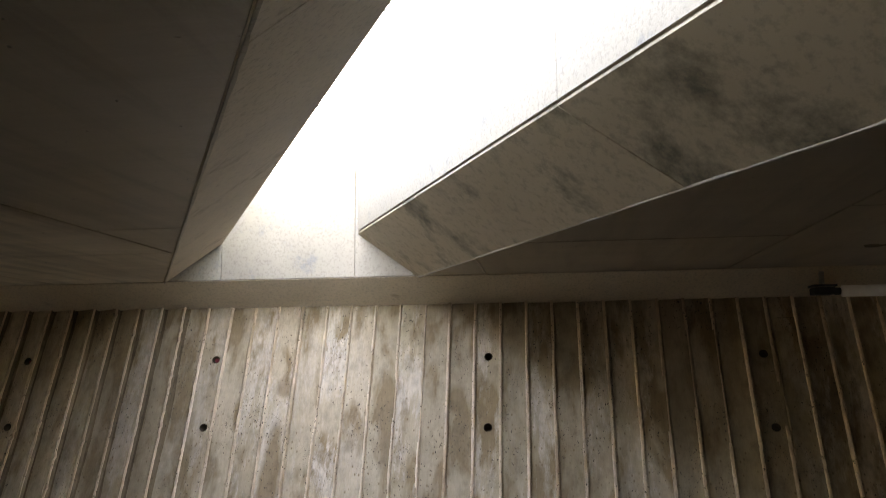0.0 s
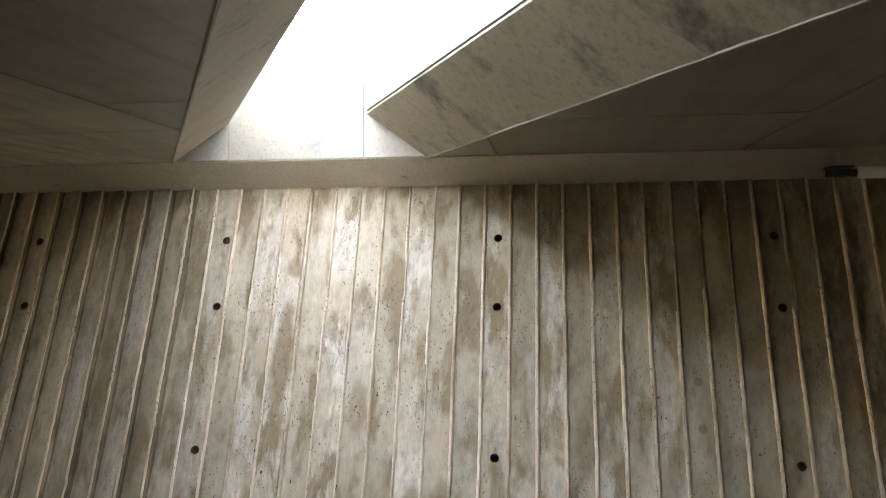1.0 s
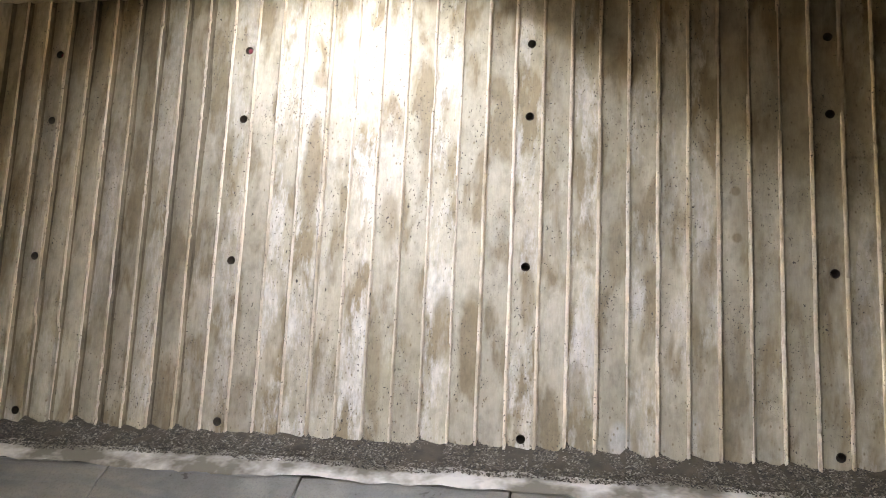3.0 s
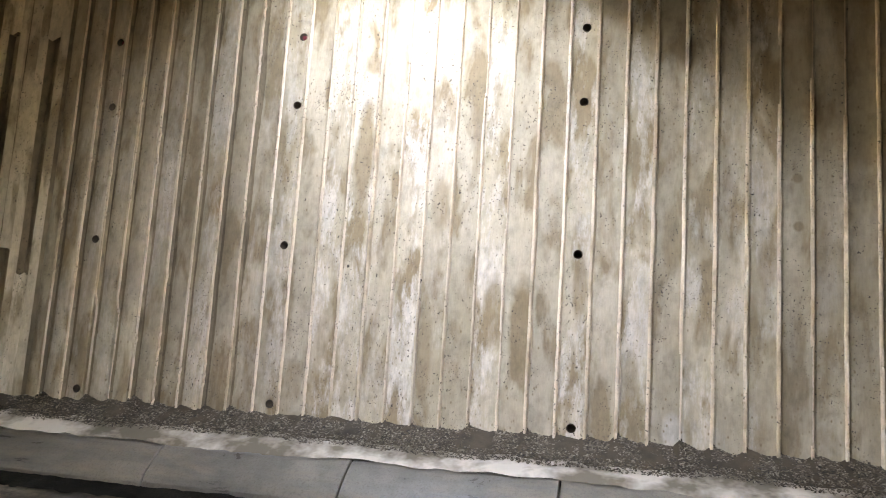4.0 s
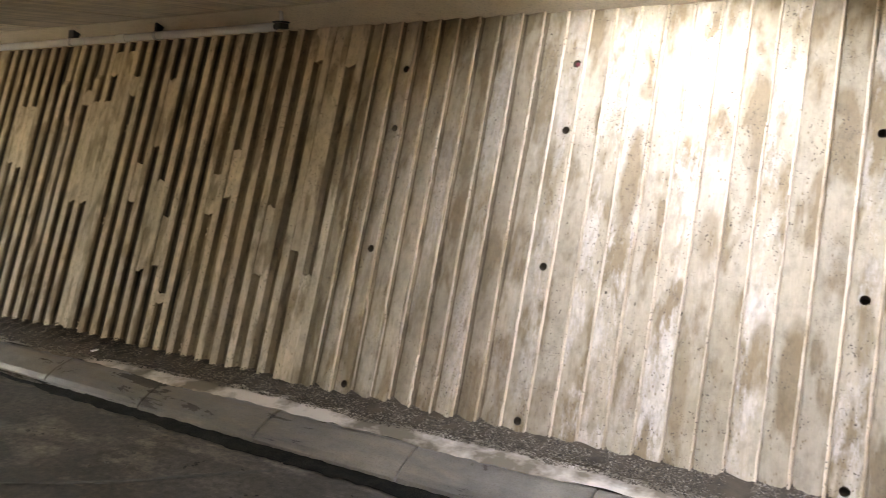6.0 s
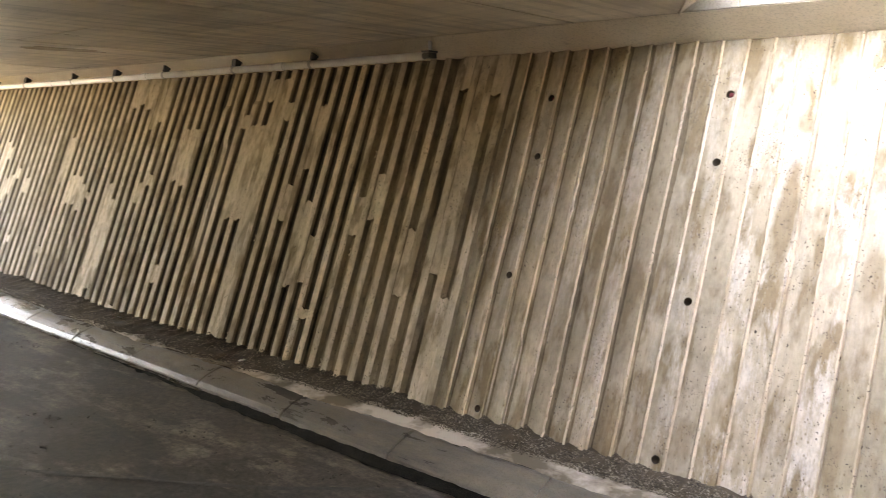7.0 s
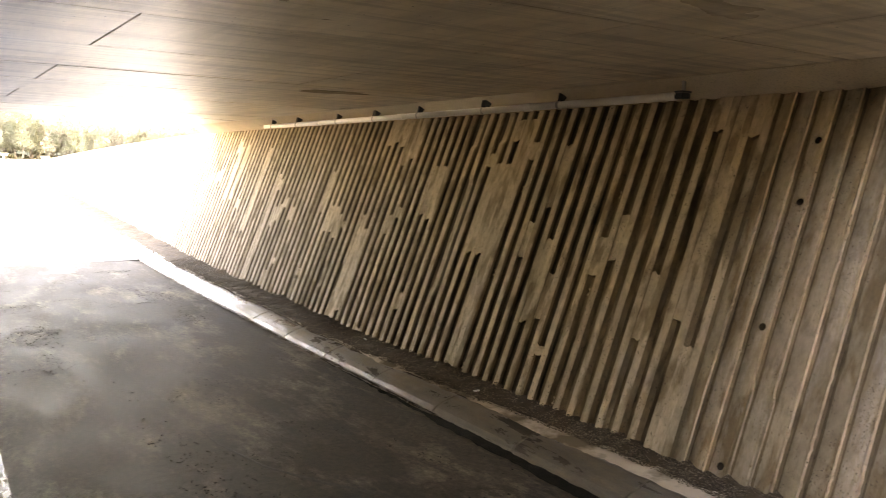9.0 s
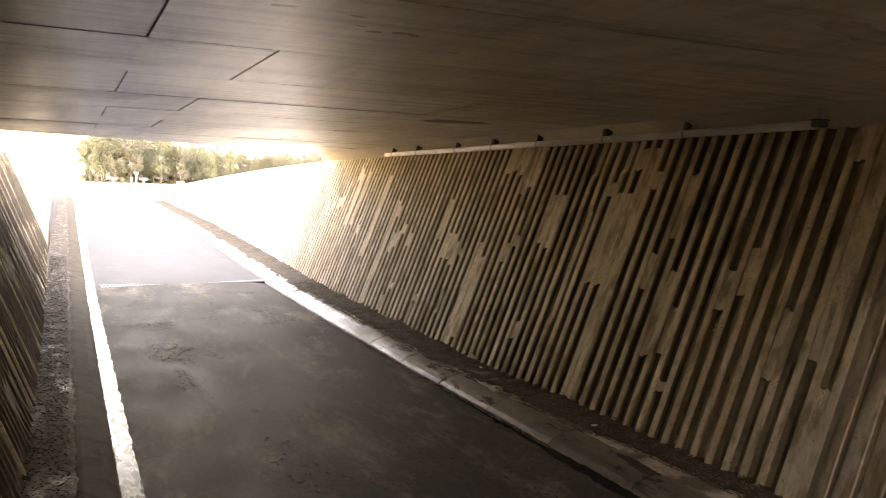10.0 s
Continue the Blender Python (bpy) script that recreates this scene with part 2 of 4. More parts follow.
def plain_concrete(name, light, dark, stain_col, rough=0.75, stain_at=0.55, scale=1.0):
    m, nt, b = mat(name)
    cs = coords(nt, (scale, scale, scale), 3.0)
    big = noise_tex(nt, cs, 2.2, 6, 0.62)
    st = noise_tex(nt, cs, 4.6, 7, 0.72, 0.15)
    fine = noise_tex(nt, cs, 70, 4, 0.7)
    col = mix(nt, ramp(nt, big, (0.3, 0), (0.7, 1)), dark, light)
    col = mix(nt, ramp(nt, st, (stain_at, 0), (stain_at + 0.13, 0.85)), col, stain_col)
    col = mix(nt, ramp(nt, fine, (0.3, 0.35), (0.5, 0)), col, (0.08, 0.07, 0.06))
    nt.links.new(col, b.inputs["Base Color"])
    nt.links.new(ramp(nt, big, (0.35, max(rough - 0.15, 0.08)), (0.7, rough)), b.inputs["Roughness"])
    bump(nt, b, mix(nt, 0.5, st, fine), 0.35, 0.005)
    return m


M_CHAMFER = plain_concrete("deck_edge_concrete", (0.58, 0.49, 0.375), (0.46, 0.385, 0.29), (0.27, 0.225, 0.165), stain_at=0.56)
M_CHAMFER_ALGAE = plain_concrete("algae_stained_deck_edge", (0.58, 0.48, 0.35), (0.45, 0.37, 0.265), (0.1, 0.1, 0.075), stain_at=0.52, scale=0.4)
M_SHAFT = plain_concrete("shaft_concrete", (0.47, 0.415, 0.335), (0.37, 0.325, 0.26), (0.2, 0.23, 0.245), stain_at=0.58)
M_HAUNCH = plain_concrete("haunch_concrete", (0.76, 0.665, 0.535), (0.62, 0.54, 0.42), (0.3, 0.245, 0.17), stain_at=0.62)


def kerb_material():
    m, nt, b = mat("wet_kerb_concrete")
    cs = coords(nt, (1, 1, 1))
    wet = noise_tex(nt, coords(nt, (0.8, 2.2, 2.2)), 1.3, 4, 0.55, 0.2)
    mid = noise_tex(nt, cs, 7, 5, 0.65)
    fine = noise_tex(nt, cs, 90, 4, 0.7)
    col = mix(nt, ramp(nt, mid, (0.3, 0), (0.7, 1)), (0.16, 0.14, 0.112), (0.28, 0.245, 0.195))
    col = mix(nt, ramp(nt, wet, (0.3, 0), (0.74, 0.95)), (0.085, 0.08, 0.074), col)
    # tan silt dried on in ragged sheets
    sheet = noise_tex(nt, coords(nt, (0.9, 3.5, 5.0)), 1.7, 8, 0.68, 0.2)
    dry = ramp(nt, sheet, (0.45, 0.0), (0.7, 0.85))
    col = mix(nt, dry, col, mix(nt, mid, (0.17, 0.135, 0.092), (0.34, 0.275, 0.2)))
    col = mix(nt, ramp(nt, fine, (0.3, 0.4), (0.5, 0)), col, (0.05, 0.043, 0.034))
    nt.links.new(col, b.inputs["Base Color"])
    nt.links.new(mix(nt, dry, ramp(nt, mix(nt, 0.4, wet, mid), (0.36, 0.22), (0.68, 0.36)), 0.8), b.inputs["Roughness"])
    bump(nt, b, mix(nt, 0.5, mid, fine), 0.45, 0.006)
    return m


M_KERB = kerb_material()
M_KERB_DIRTY = plain_concrete("muddy_kerb_concrete", (0.115, 0.092, 0.066), (0.075, 0.06, 0.043), (0.05, 0.039, 0.028), 0.98, 0.5)
M_KERB_DIRTY.node_tree.nodes["Principled BSDF"].inputs["Specular IOR Level"].default_value = 0.15


def path_material():
    m, nt, b = mat("dirty_path_concrete")
    cs = coords(nt, (1, 1, 1))
    big = noise_tex(nt, coords(nt, (0.3, 0.9, 1)), 1.0, 7, 0.65, 0.15)
    sand = noise_tex(nt, coords(nt, (0.6, 1.6, 1)), 1.2, 9, 0.7, 0.15)
    mud = noise_tex(nt, coords(nt, (1.0, 1.6, 1)), 1.7, 10, 0.8, 0.1)
    speck = noise_tex(nt, cs, 21, 6, 0.75)
    veil = noise_tex(nt, coords(nt, (0.5, 0.9, 1)), 2.6, 8, 0.7, 0.2)
    fine = noise_tex(nt, cs, 80, 5, 0.75)
    col = mix(nt, ramp(nt, big, (0.3, 0), (0.7, 1)), (0.03, 0.025, 0.02), (0.088, 0.073, 0.058))
    col = mix(nt, ramp(nt, sand, (0.49, 0), (0.66, 0.85)), col, (0.25, 0.205, 0.158))
    col = mix(nt, 1.0, col, ramp(nt, veil, (0.3, 0.4), (0.7, 1.6)), "MULTIPLY")
    col = mix(nt, ramp(nt, mud, (0.53, 0), (0.6, 0.8)), col, (0.05, 0.04, 0.03))
    col = mix(nt, 1.0, col, ramp(nt, speck, (0.3, 0.5), (0.5, 1.0), (0.7, 1.5)), "MULTIPLY")
    col = mix(nt, ramp(nt, fine, (0.32, 0.4), (0.5, 0)), col, (0.03, 0.028, 0.025))
    nt.links.new(col, b.inputs["Base Color"])
    nt.links.new(ramp(nt, veil, (0.3, 0.6), (0.7, 0.88)), b.inputs["Roughness"])
    b.inputs["Specular IOR Level"].default_value = 0.26
    bump(nt, b, mix(nt, 0.6, sand, fine), 0.35, 0.006)
    return m


M_PATH = path_material()
# Outside copy of the path, its colour toned down against the strong daylight.
M_PATH_OUTSIDE = plain_concrete("outside_path_concrete", (0.07, 0.069, 0.071), (0.05, 0.0495, 0.051), (0.1, 0.09, 0.077), 0.8, 0.56)


def simple(name, c1, c2, scale, rough, metal=0.0, bumpy=0.3, sharp=0.2):
    m, nt, b = mat(name)
    cs = coords(nt, (1, 1, 1), 9.0)
    n1 = noise_tex(nt, cs, scale, 5, 0.65)
    n2 = noise_tex(nt, cs, scale * 9, 3, 0.6)
    col = mix(nt, ramp(nt, n1, (0.5 - sharp, 0), (0.5 + sharp, 1)), c1, c2)
    nt.links.new(col, b.inputs["Base Color"])
    b.inputs["Roughness"].default_value = rough
    b.inputs["Metallic"].default_value = metal
    bump(nt, b, n2, bumpy, 0.004)
    return m


M_SOIL = simple("dark_soil", (0.04, 0.029, 0.019), (0.105, 0.077, 0.049), 9, 0.9, bumpy=0.8)
M_SAND = simple("pale_dried_silt", (0.17, 0.135, 0.095), (0.6, 0.51, 0.42), 1.9, 0.9, sharp=0.07)
M_MUD = simple("wet_gutter_mud", (0.004, 0.004, 0.0035), (0.016, 0.014, 0.011), 14, 0.75, 0.0, 0.9)
M_MUD.node_tree.nodes["Principled BSDF"].inputs["Specular IOR Level"].default_value = 0.08
M_CRACK = simple("dirt_filled_crack", (0.03, 0.027, 0.023), (0.08, 0.072, 0.06), 25, 0.85)
M_CRUMB = simple("dark_soil_crumbs", (0.015, 0.012, 0.009), (0.05, 0.04, 0.03), 30, 0.85)
M_GRASS = simple("pale_dry_grass_ground", (0.24, 0.21, 0.145), (0.34, 0.3, 0.22), 1.5, 0.95)
M_RUST = simple("reddish_soil", (0.28, 0.13, 0.06), (0.36, 0.19, 0.1), 2, 0.95)
M_STEEL = simple("galvanised_steel", (0.4, 0.4, 0.4), (0.55, 0.55, 0.55), 14, 0.38, 0.9, 0.05)
M_GRATE = simple("grate_steel", (0.5, 0.5, 0.49), (0.62, 0.61, 0.6), 14, 0.5, 0.1, 0.05)
M_PVC = simple("grey_plastic_conduit", (0.78, 0.77, 0.76), (0.86, 0.85, 0.83), 3, 0.3, 0.0, 0.05)
M_BLACK = simple("dark_plastic", (0.02, 0.02, 0.02), (0.045, 0.045, 0.045), 8, 0.5)
M_WHITE = simple("white_paint", (0.72, 0.72, 0.7), (0.8, 0.8, 0.78), 4, 0.5)
M_RED = simple("red_plastic", (0.13, 0.018, 0.022), (0.2, 0.025, 0.03), 9, 0.5)
M_BARK = simple("tree_bark", (0.07, 0.06, 0.05), (0.16, 0.14, 0.11), 3, 0.9)
M_ROAD = simple("road_asphalt", (0.045, 0.045, 0.045), (0.07, 0.07, 0.068), 20, 0.85)


def leaf_material():
    m, nt, b = mat("hazy_spring_leaves")
    g = nt.nodes.new("ShaderNodeNewGeometry")
    oi = nt.nodes.new("ShaderNodeObjectInfo")
    # leaf tones are lifted and greyed to put the distant haze in their colour
    a = mix(nt, g.outputs["Random Per Island"], (0.16, 0.165, 0.105), (0.22, 0.225, 0.15))
    c = mix(nt, g.outputs["Random Per Island"], (0.19, 0.17, 0.128), (0.24, 0.218, 0.168))
    nt.links.new(mix(nt, ramp(nt, oi.outputs["Random"], (0.3, 0), (0.9, 0.9)), a, c), b.inputs["Base Color"])
    b.inputs["Roughness"].default_value = 0.7
    return m


M_LEAF = leaf_material()


def wet_soil_material():
    m, nt, b = mat("wet_trampled_soil")
    cs = coords(nt, (1, 1, 1))
    pool = noise_tex(nt, coords(nt, (1.0, 2.6, 1)), 2.6, 9, 0.8, 0.3)
    lump = noise_tex(nt, cs, 22, 6, 0.72)
    col = mix(nt, ramp(nt, lump, (0.3, 0), (0.7, 1)), (0.045, 0.035, 0.025), (0.15, 0.115, 0.08))
    nt.links.new(col, b.inputs["Base Color"])
    nt.links.new(ramp(nt, pool, (0.51, 0.95), (0.63, 0.36)), b.inputs["Roughness"])
    b.inputs["Specular IOR Level"].default_value = 0.35
    bump(nt, b, lump, 0.9, 0.012)
    return m


M_WETSOIL = wet_soil_material()


def chip_material():
    m, nt, b = mat("gravel_and_chips")
    g = nt.nodes.new("ShaderNodeNewGeometry")
    nt.links.new(ramp(nt, g.outputs["Random Per Island"], (0.0, (0.025, 0.019, 0.013)), (0.45, (0.09, 0.068, 0.045)), (0.82, (0.17, 0.135, 0.095)), (1.0, (0.34, 0.285, 0.22))), b.inputs["Base Color"])
    b.inputs["Roughness"].default_value = 0.8
    return m


M_CHIP = chip_material()


def water_material():
    m, nt, b = mat("shallow_gutter_water")
    n = noise_tex(nt, coords(nt, (3, 9, 1)), 2.0, 5, 0.65, 0.4)
    f = noise_tex(nt, coords(nt, (1, 1, 1)), 38, 3, 0.6)
    nt.links.new(mix(nt, ramp(nt, n, (0.45, 0), (0.6, 1)), (0.02, 0.018, 0.015), (0.09, 0.075, 0.055)), b.inputs["Base Color"])
    nt.links.new(ramp(nt, n, (0.42, 0.05), (0.6, 0.42)), b.inputs["Roughness"])
    b.inputs["IOR"].default_value = 1.33
    bump(nt, b, mix(nt, 0.4, n, f), 0.4, 0.006)
    return m


M_WATER = water_material()


# ---- building helpers ----
def empty_thing(name, label, category, kind="", group=""):
    return tagged(new(name), label, category, group, kind)


def mesh_ob(name, verts, faces, material, parent=None, label="", smooth=False):
    me = bpy.data.meshes.new(name)
    me.from_pydata([tuple(v) for v in verts], [], faces)
    me.materials.append(material)
    if smooth:
        me.polygons.foreach_set("use_smooth", [True] * len(me.polygons))
    me.update()
    ob = new(name, me)
    if parent:
        ob.parent = parent
    if label:
        ob["label"] = label
    return ob


def part(name, bm, material, parent=None, label="", smooth=False):
    me = bpy.data.meshes.new(name)
    bmesh.ops.recalc_face_normals(bm, faces=bm.faces)
    bm.to_mesh(me)
    bm.free()
    me.materials.append(material)
    if smooth:
        me.polygons.foreach_set("use_smooth", [True] * len(me.polygons))
    ob = new(name, me)
    if parent:
        ob.parent = parent
    if label:
        ob["label"] = label
    return ob


def box(bm, x0, x1, y0, y1, z0, z1, bevel=0.0):
    m = Matrix.Translation(((x0 + x1) / 2, (y0 + y1) / 2, (z0 + z1) / 2)) @ Matrix.Diagonal((x1 - x0, y1 - y0, z1 - z0, 1))
    made = bmesh.ops.create_cube(bm, size=1, matrix=m)
    if bevel:
        edges = {e for v in made["verts"] for e in v.link_edges}
        bmesh.ops.bevel(bm, geom=list(edges), offset=bevel, segments=2, affect="EDGES", profile=0.6)
    return bm


def tube(bm, a, b, r0, r1, n=8):
    a, b = Vector(a), Vector(b)
    d = b - a
    m = Matrix.Translation((a + b) / 2) @ d.to_track_quat("Z", "Y").to_matrix().to_4x4()
    bmesh.ops.create_cone(bm, cap_ends=True, segments=n, radius1=r0, radius2=r1, depth=d.length, matrix=m)
    return bm


def prism(verts, faces, poly, offset):
    """Adds the prism of a 3D polygon and its copy moved by offset."""
    n0, n = len(verts), len(poly)
    verts += [Vector(p) for p in poly] + [Vector(p) + Vector(offset) for p in poly]
    faces.append(list(range(n0, n0 + n)))
    faces.append(list(range(n0 + 2 * n - 1, n0 + n - 1, -1)))
    for i in range(n):
        j = (i + 1) % n
        faces.append([n0 + j, n0 + i, n0 + n + i, n0 + n + j])


def fix_normals(ob):
    bm = bmesh.new()
    bm.from_mesh(ob.data)
    bmesh.ops.recalc_face_normals(bm, faces=bm.faces)
    bm.to_mesh(ob.data)
    bm.free()
    return ob


def sweep(name, rows, material, parent=None, label="", closed=False, caps=False, smooth=False):
    """A mesh from rows of points, each row joined to the next."""
    n = len(rows[0])
    verts = [p for r in rows for p in r]
    faces = []
    for i in range(len(rows) - 1):
        for j in range(n if closed else n - 1):
            k = (j + 1) % n
            faces.append([i * n + j, i * n + k, (i + 1) * n + k, (i + 1) * n + j])
    if caps:
        faces.append(list(range(n - 1, -1, -1)))
        faces.append([(len(rows) - 1) * n + j for j in range(n)])
    return fix_normals(mesh_ob(name, verts, faces, material, parent, label, smooth))


def north(x, s, d):
    """A point of the north wall: along the tunnel, up the slope, out of the face."""
    return (x, YB + s * SL - d * CL, s * CL + d * SL)


def south(x, s, d):
    return (x, YS - s * SL + d * CL, s * CL + d * SL)


# ---- floor and ground ----
def stations(x0, x1, step):
    n = max(1, round((x1 - x0) / step))
    return [x0 + (x1 - x0) * i / n for i in range(n + 1)]


def path_rows(x0, x1):
    rows = []
    for x in stations(x0, x1, 0.5):
        z = floor_z(x)
        row = []
        for y in (-0.75, -0.06, 0.13, 0.16, 0.31, 0.36, 0.9, 1.75, 2.6, 3.05, 3.12, 3.24, 3.6, 4.4):
            dip = -0.02 if 0.15 < y < 0.32 else (-0.012 if 3.1 < y < 3.25 else 0.012 * math.exp(-((y - 1.75) / 0.9) ** 2))
            row.append((x, y, z + dip))
        rows.append(row)
    return rows


floor = tagged(sweep("floor", path_rows(-15.1, 25.0), M_PATH, smooth=True), "dark dirty damp concrete path with silt stains", "path", kind="structure")
tagged(sweep("path_ramp", path_rows(-120, -15.1), M_PATH_OUTSIDE, smooth=True), "grey concrete path climbing out of the underpass", "path", kind="structure")
tagged(sweep("path_ramp_east", path_rows(25.0, 71), M_PATH_OUTSIDE, smooth=True), "grey concrete path climbing out of the underpass", "path", kind="structure")

GR_X = [-2500, -900, -400, -200, -120, -90, -70, -60, -50, -44, -37, -32, -27, -24, -21, -19, -17.4, -16.6, -14.5, -13.5, 23.5, 24.6, 26.6, 27.5, 29, 31, 37, 47, 61, 71, 101, 211, 900, 2500]


def ground_z(x):
    return 3.3 if -14.6 < x < 24.6 else wing_z(x) - 0.02


verts, faces = [], []
for side in (1, -1):
    n0 = len(verts)
    cols = (0.0, 0.6, 2, 6, 20, 60, 200, 800, 2500)
    for x in GR_X:
        z = ground_z(x)
        u = -x if x < 0 else x - 11
        edge = (YB + z * SL / CL + 0.12) if side > 0 else (YS - z * SL / CL - 0.12)
        if u > 62:
            edge = 1.6
        for c in cols:
            verts.append((x, edge + side * c, z))
    for i in range(len(GR_X) - 1):
        for j in range(len(cols) - 1):
            f = [n0 + i * len(cols) + j, n0 + (i + 1) * len(cols) + j, n0 + (i + 1) * len(cols) + j + 1, n0 + i * len(cols) + j + 1]
            faces.append(f if side < 0 else f[::-1])
ground = tagged(fix_normals(mesh_ob("ground", verts, faces, M_GRASS)), "pale dry grassy ground beside the cut", "ground", kind="structure")

# the path beyond the ramp runs flush over the ground
rows = [[(x, y, floor_z(x) + 0.03) for y in (0.3, 1.7, 3.2)] for x in stations(-330, -118, 8)]
tagged(sweep("path_beyond", rows, M_PATH_OUTSIDE), "grey cycle path running on into the distance", "path", kind="structure")

# ---- north wall: leaning slab, ribs and the bays between them ----
wall_north = tagged(new("wall_north"), "leaning ribbed concrete wall with broken ribs and stains", "wall", kind="structure")
rows = []
for x in stations(-56, 42, 2.0):
    s1 = wing_z(x) / CL
    rows.append([north(x, -0.3, -0.14), north(x, s1, -0.14), north(x, s1, -0.4), north(x, -0.3, -0.4)])
sweep("slab", rows, M_WALL, wall_north, closed=True, caps=True)

rng = random.Random(11)
OLD_X = -3.35                  # west of this the hollows are wide, grimy and painted with shade
HOLES = {-5.79: (0.23, 1.1, 1.9), -4.6: (0.23, 1.1, 1.9), -3.03: (0.222, 1.101, 1.918, 2.332), -1.82: (0.222, 1.101, 1.918, 2.332),
         -0.19: (0.222, 1.101, 1.918, 2.332), 1.325: (0.222, 1.101, 1.918, 2.332)}


def rib_depth(x):
    """Rib depth along the wall: flatter far west, so hollows show from the camera."""
    if x < OLD_X:
        return lerp([(-15, 0.012), (-11, 0.016), (-8, 0.02), (-4.5, 0.029)], x)
    if x < -2.0:
        return 0.034
    if x < -0.45:
        return 0.016
    return 0.03


def rib_half(x):
    if x < OLD_X:
        return lerp([(-12, 0.038), (-8, 0.037), (-5, 0.035)], x)
    if x < -2.0:
        return 0.0075
    return 0.005 if x < -0.45 else 0.0072


# stretches where the hollows were left full: from and to along the wall, from and to up the slope
PATCHES = [(-6.22, -5.92, 1.2, 2.1), (-5.92, -5.79, 0.1, 2.55), (-5.47, -5.02, 1.2, 1.48), (-5.18, -4.8, 0.76, 1.2), (-5.32, -5.18, 1.7, 2.3),
           (-4.62, -4.3, 1.28, 1.62), (-3.84, -3.35, 2.35, 2.7), (-3.74, -3.5, 1.0, 2.35), (-4.02, -3.85, 0.74, 1.2),
           (-3.6, -3.35, 0.0, 0.8), (-8.56, -8.1, 2.3, 2.7), (-8.1, -7.62, 2.12, 2.7), (-7.6, -7.2, 0.95, 1.2), (-7.33, -7.05, 1.5, 2.05),
           (-9.36, -9.0, 1.15, 1.5), (-9.75, -9.5, 1.4, 2.0), (-11.46, -11.3, 0.2, 1.9), (-12.3, -12.15, 0.9, 2.3), (-13.6, -13.1, 1.4, 2.4), (-8.46, -8.26, 0.25, 1.25)]


def in_fill(x, s):
    """Where the hollow between two ribs was left full: clustered patches with uneven ends."""
    if x < OLD_X:
        for a, b, lo, hi in PATCHES:
            w = 0.13 * noise.noise(Vector((x * 7.1, lo, 4.4))) if hi - lo < 1.2 else 0.0
            skip = noise.noise(Vector((x * 11.3, hi, 2.2))) > 0.18 and b - a > 0.3
            if a < x < b and lo + w < s < hi + 1.3 * w and not skip:
                return True
        return 0.5 * noise.noise(Vector((x * 1.15, s * 1.1, 3.7))) + noise.noise(Vector((x * 9.3, s * 2.6, 9.1))) > 0.6 + (0.6 if x > -4.7 else 0.0)
    return noise.noise(Vector((x * 9.3, s * 0.9, 1.3))) > 0.6


def fill_runs(x, s0, s1):
    """Stretches of the bay at x, as (from, to, full)."""
    cuts, s, state = [], s0, in_fill(x, s0)
    start = s0
    while s < s1:
        s += 0.045
        now = in_fill(x, s)
        if now != state or s >= s1:
            end = min(s, s1)
            cuts.append((start, end, state))
            start, state = end, now
    out = [cuts[0]]
    for a, b, full in cuts[1:]:
        if full == out[-1][2] or b - a < 0.08:
            out[-1] = (out[-1][0], b, out[-1][2])
        else:
            out.append((a, b, full))
    return out


HOLE_FACES = []


def ring_hole(verts, faces, corners, x, s, d, radius, depth):
    """A round hole in a square cell, with its tube going into the wall."""
    n = 12
    n0 = len(verts)
    ring = [(x + radius * math.cos(2 * math.pi * (i + 0.5) / n), s + radius * math.sin(2 * math.pi * (i + 0.5) / n)) for i in range(n)]
    for r in (0, 1):
        verts.extend(north(a, b, d - r * depth) for a, b in ring)
    for i in range(n):
        j = (i + 1) % n
        HOLE_FACES.append(len(faces))
        faces.append([n0 + i, n0 + j, n0 + n + j, n0 + n + i])
    HOLE_FACES.append(len(faces))
    faces.append([n0 + n + i for i in range(n)])
    # corners: right-top, left-top, left-bottom, right-bottom
    for q in range(4):
        for i in range(q * 3, q * 3 + 2):
            faces.append([corners[q], n0 + i, n0 + (i + 1) % n])
        faces.append([corners[q], n0 + q * 3 + 2, n0 + (q * 3 + 3) % n, corners[(q + 1) % 4]])


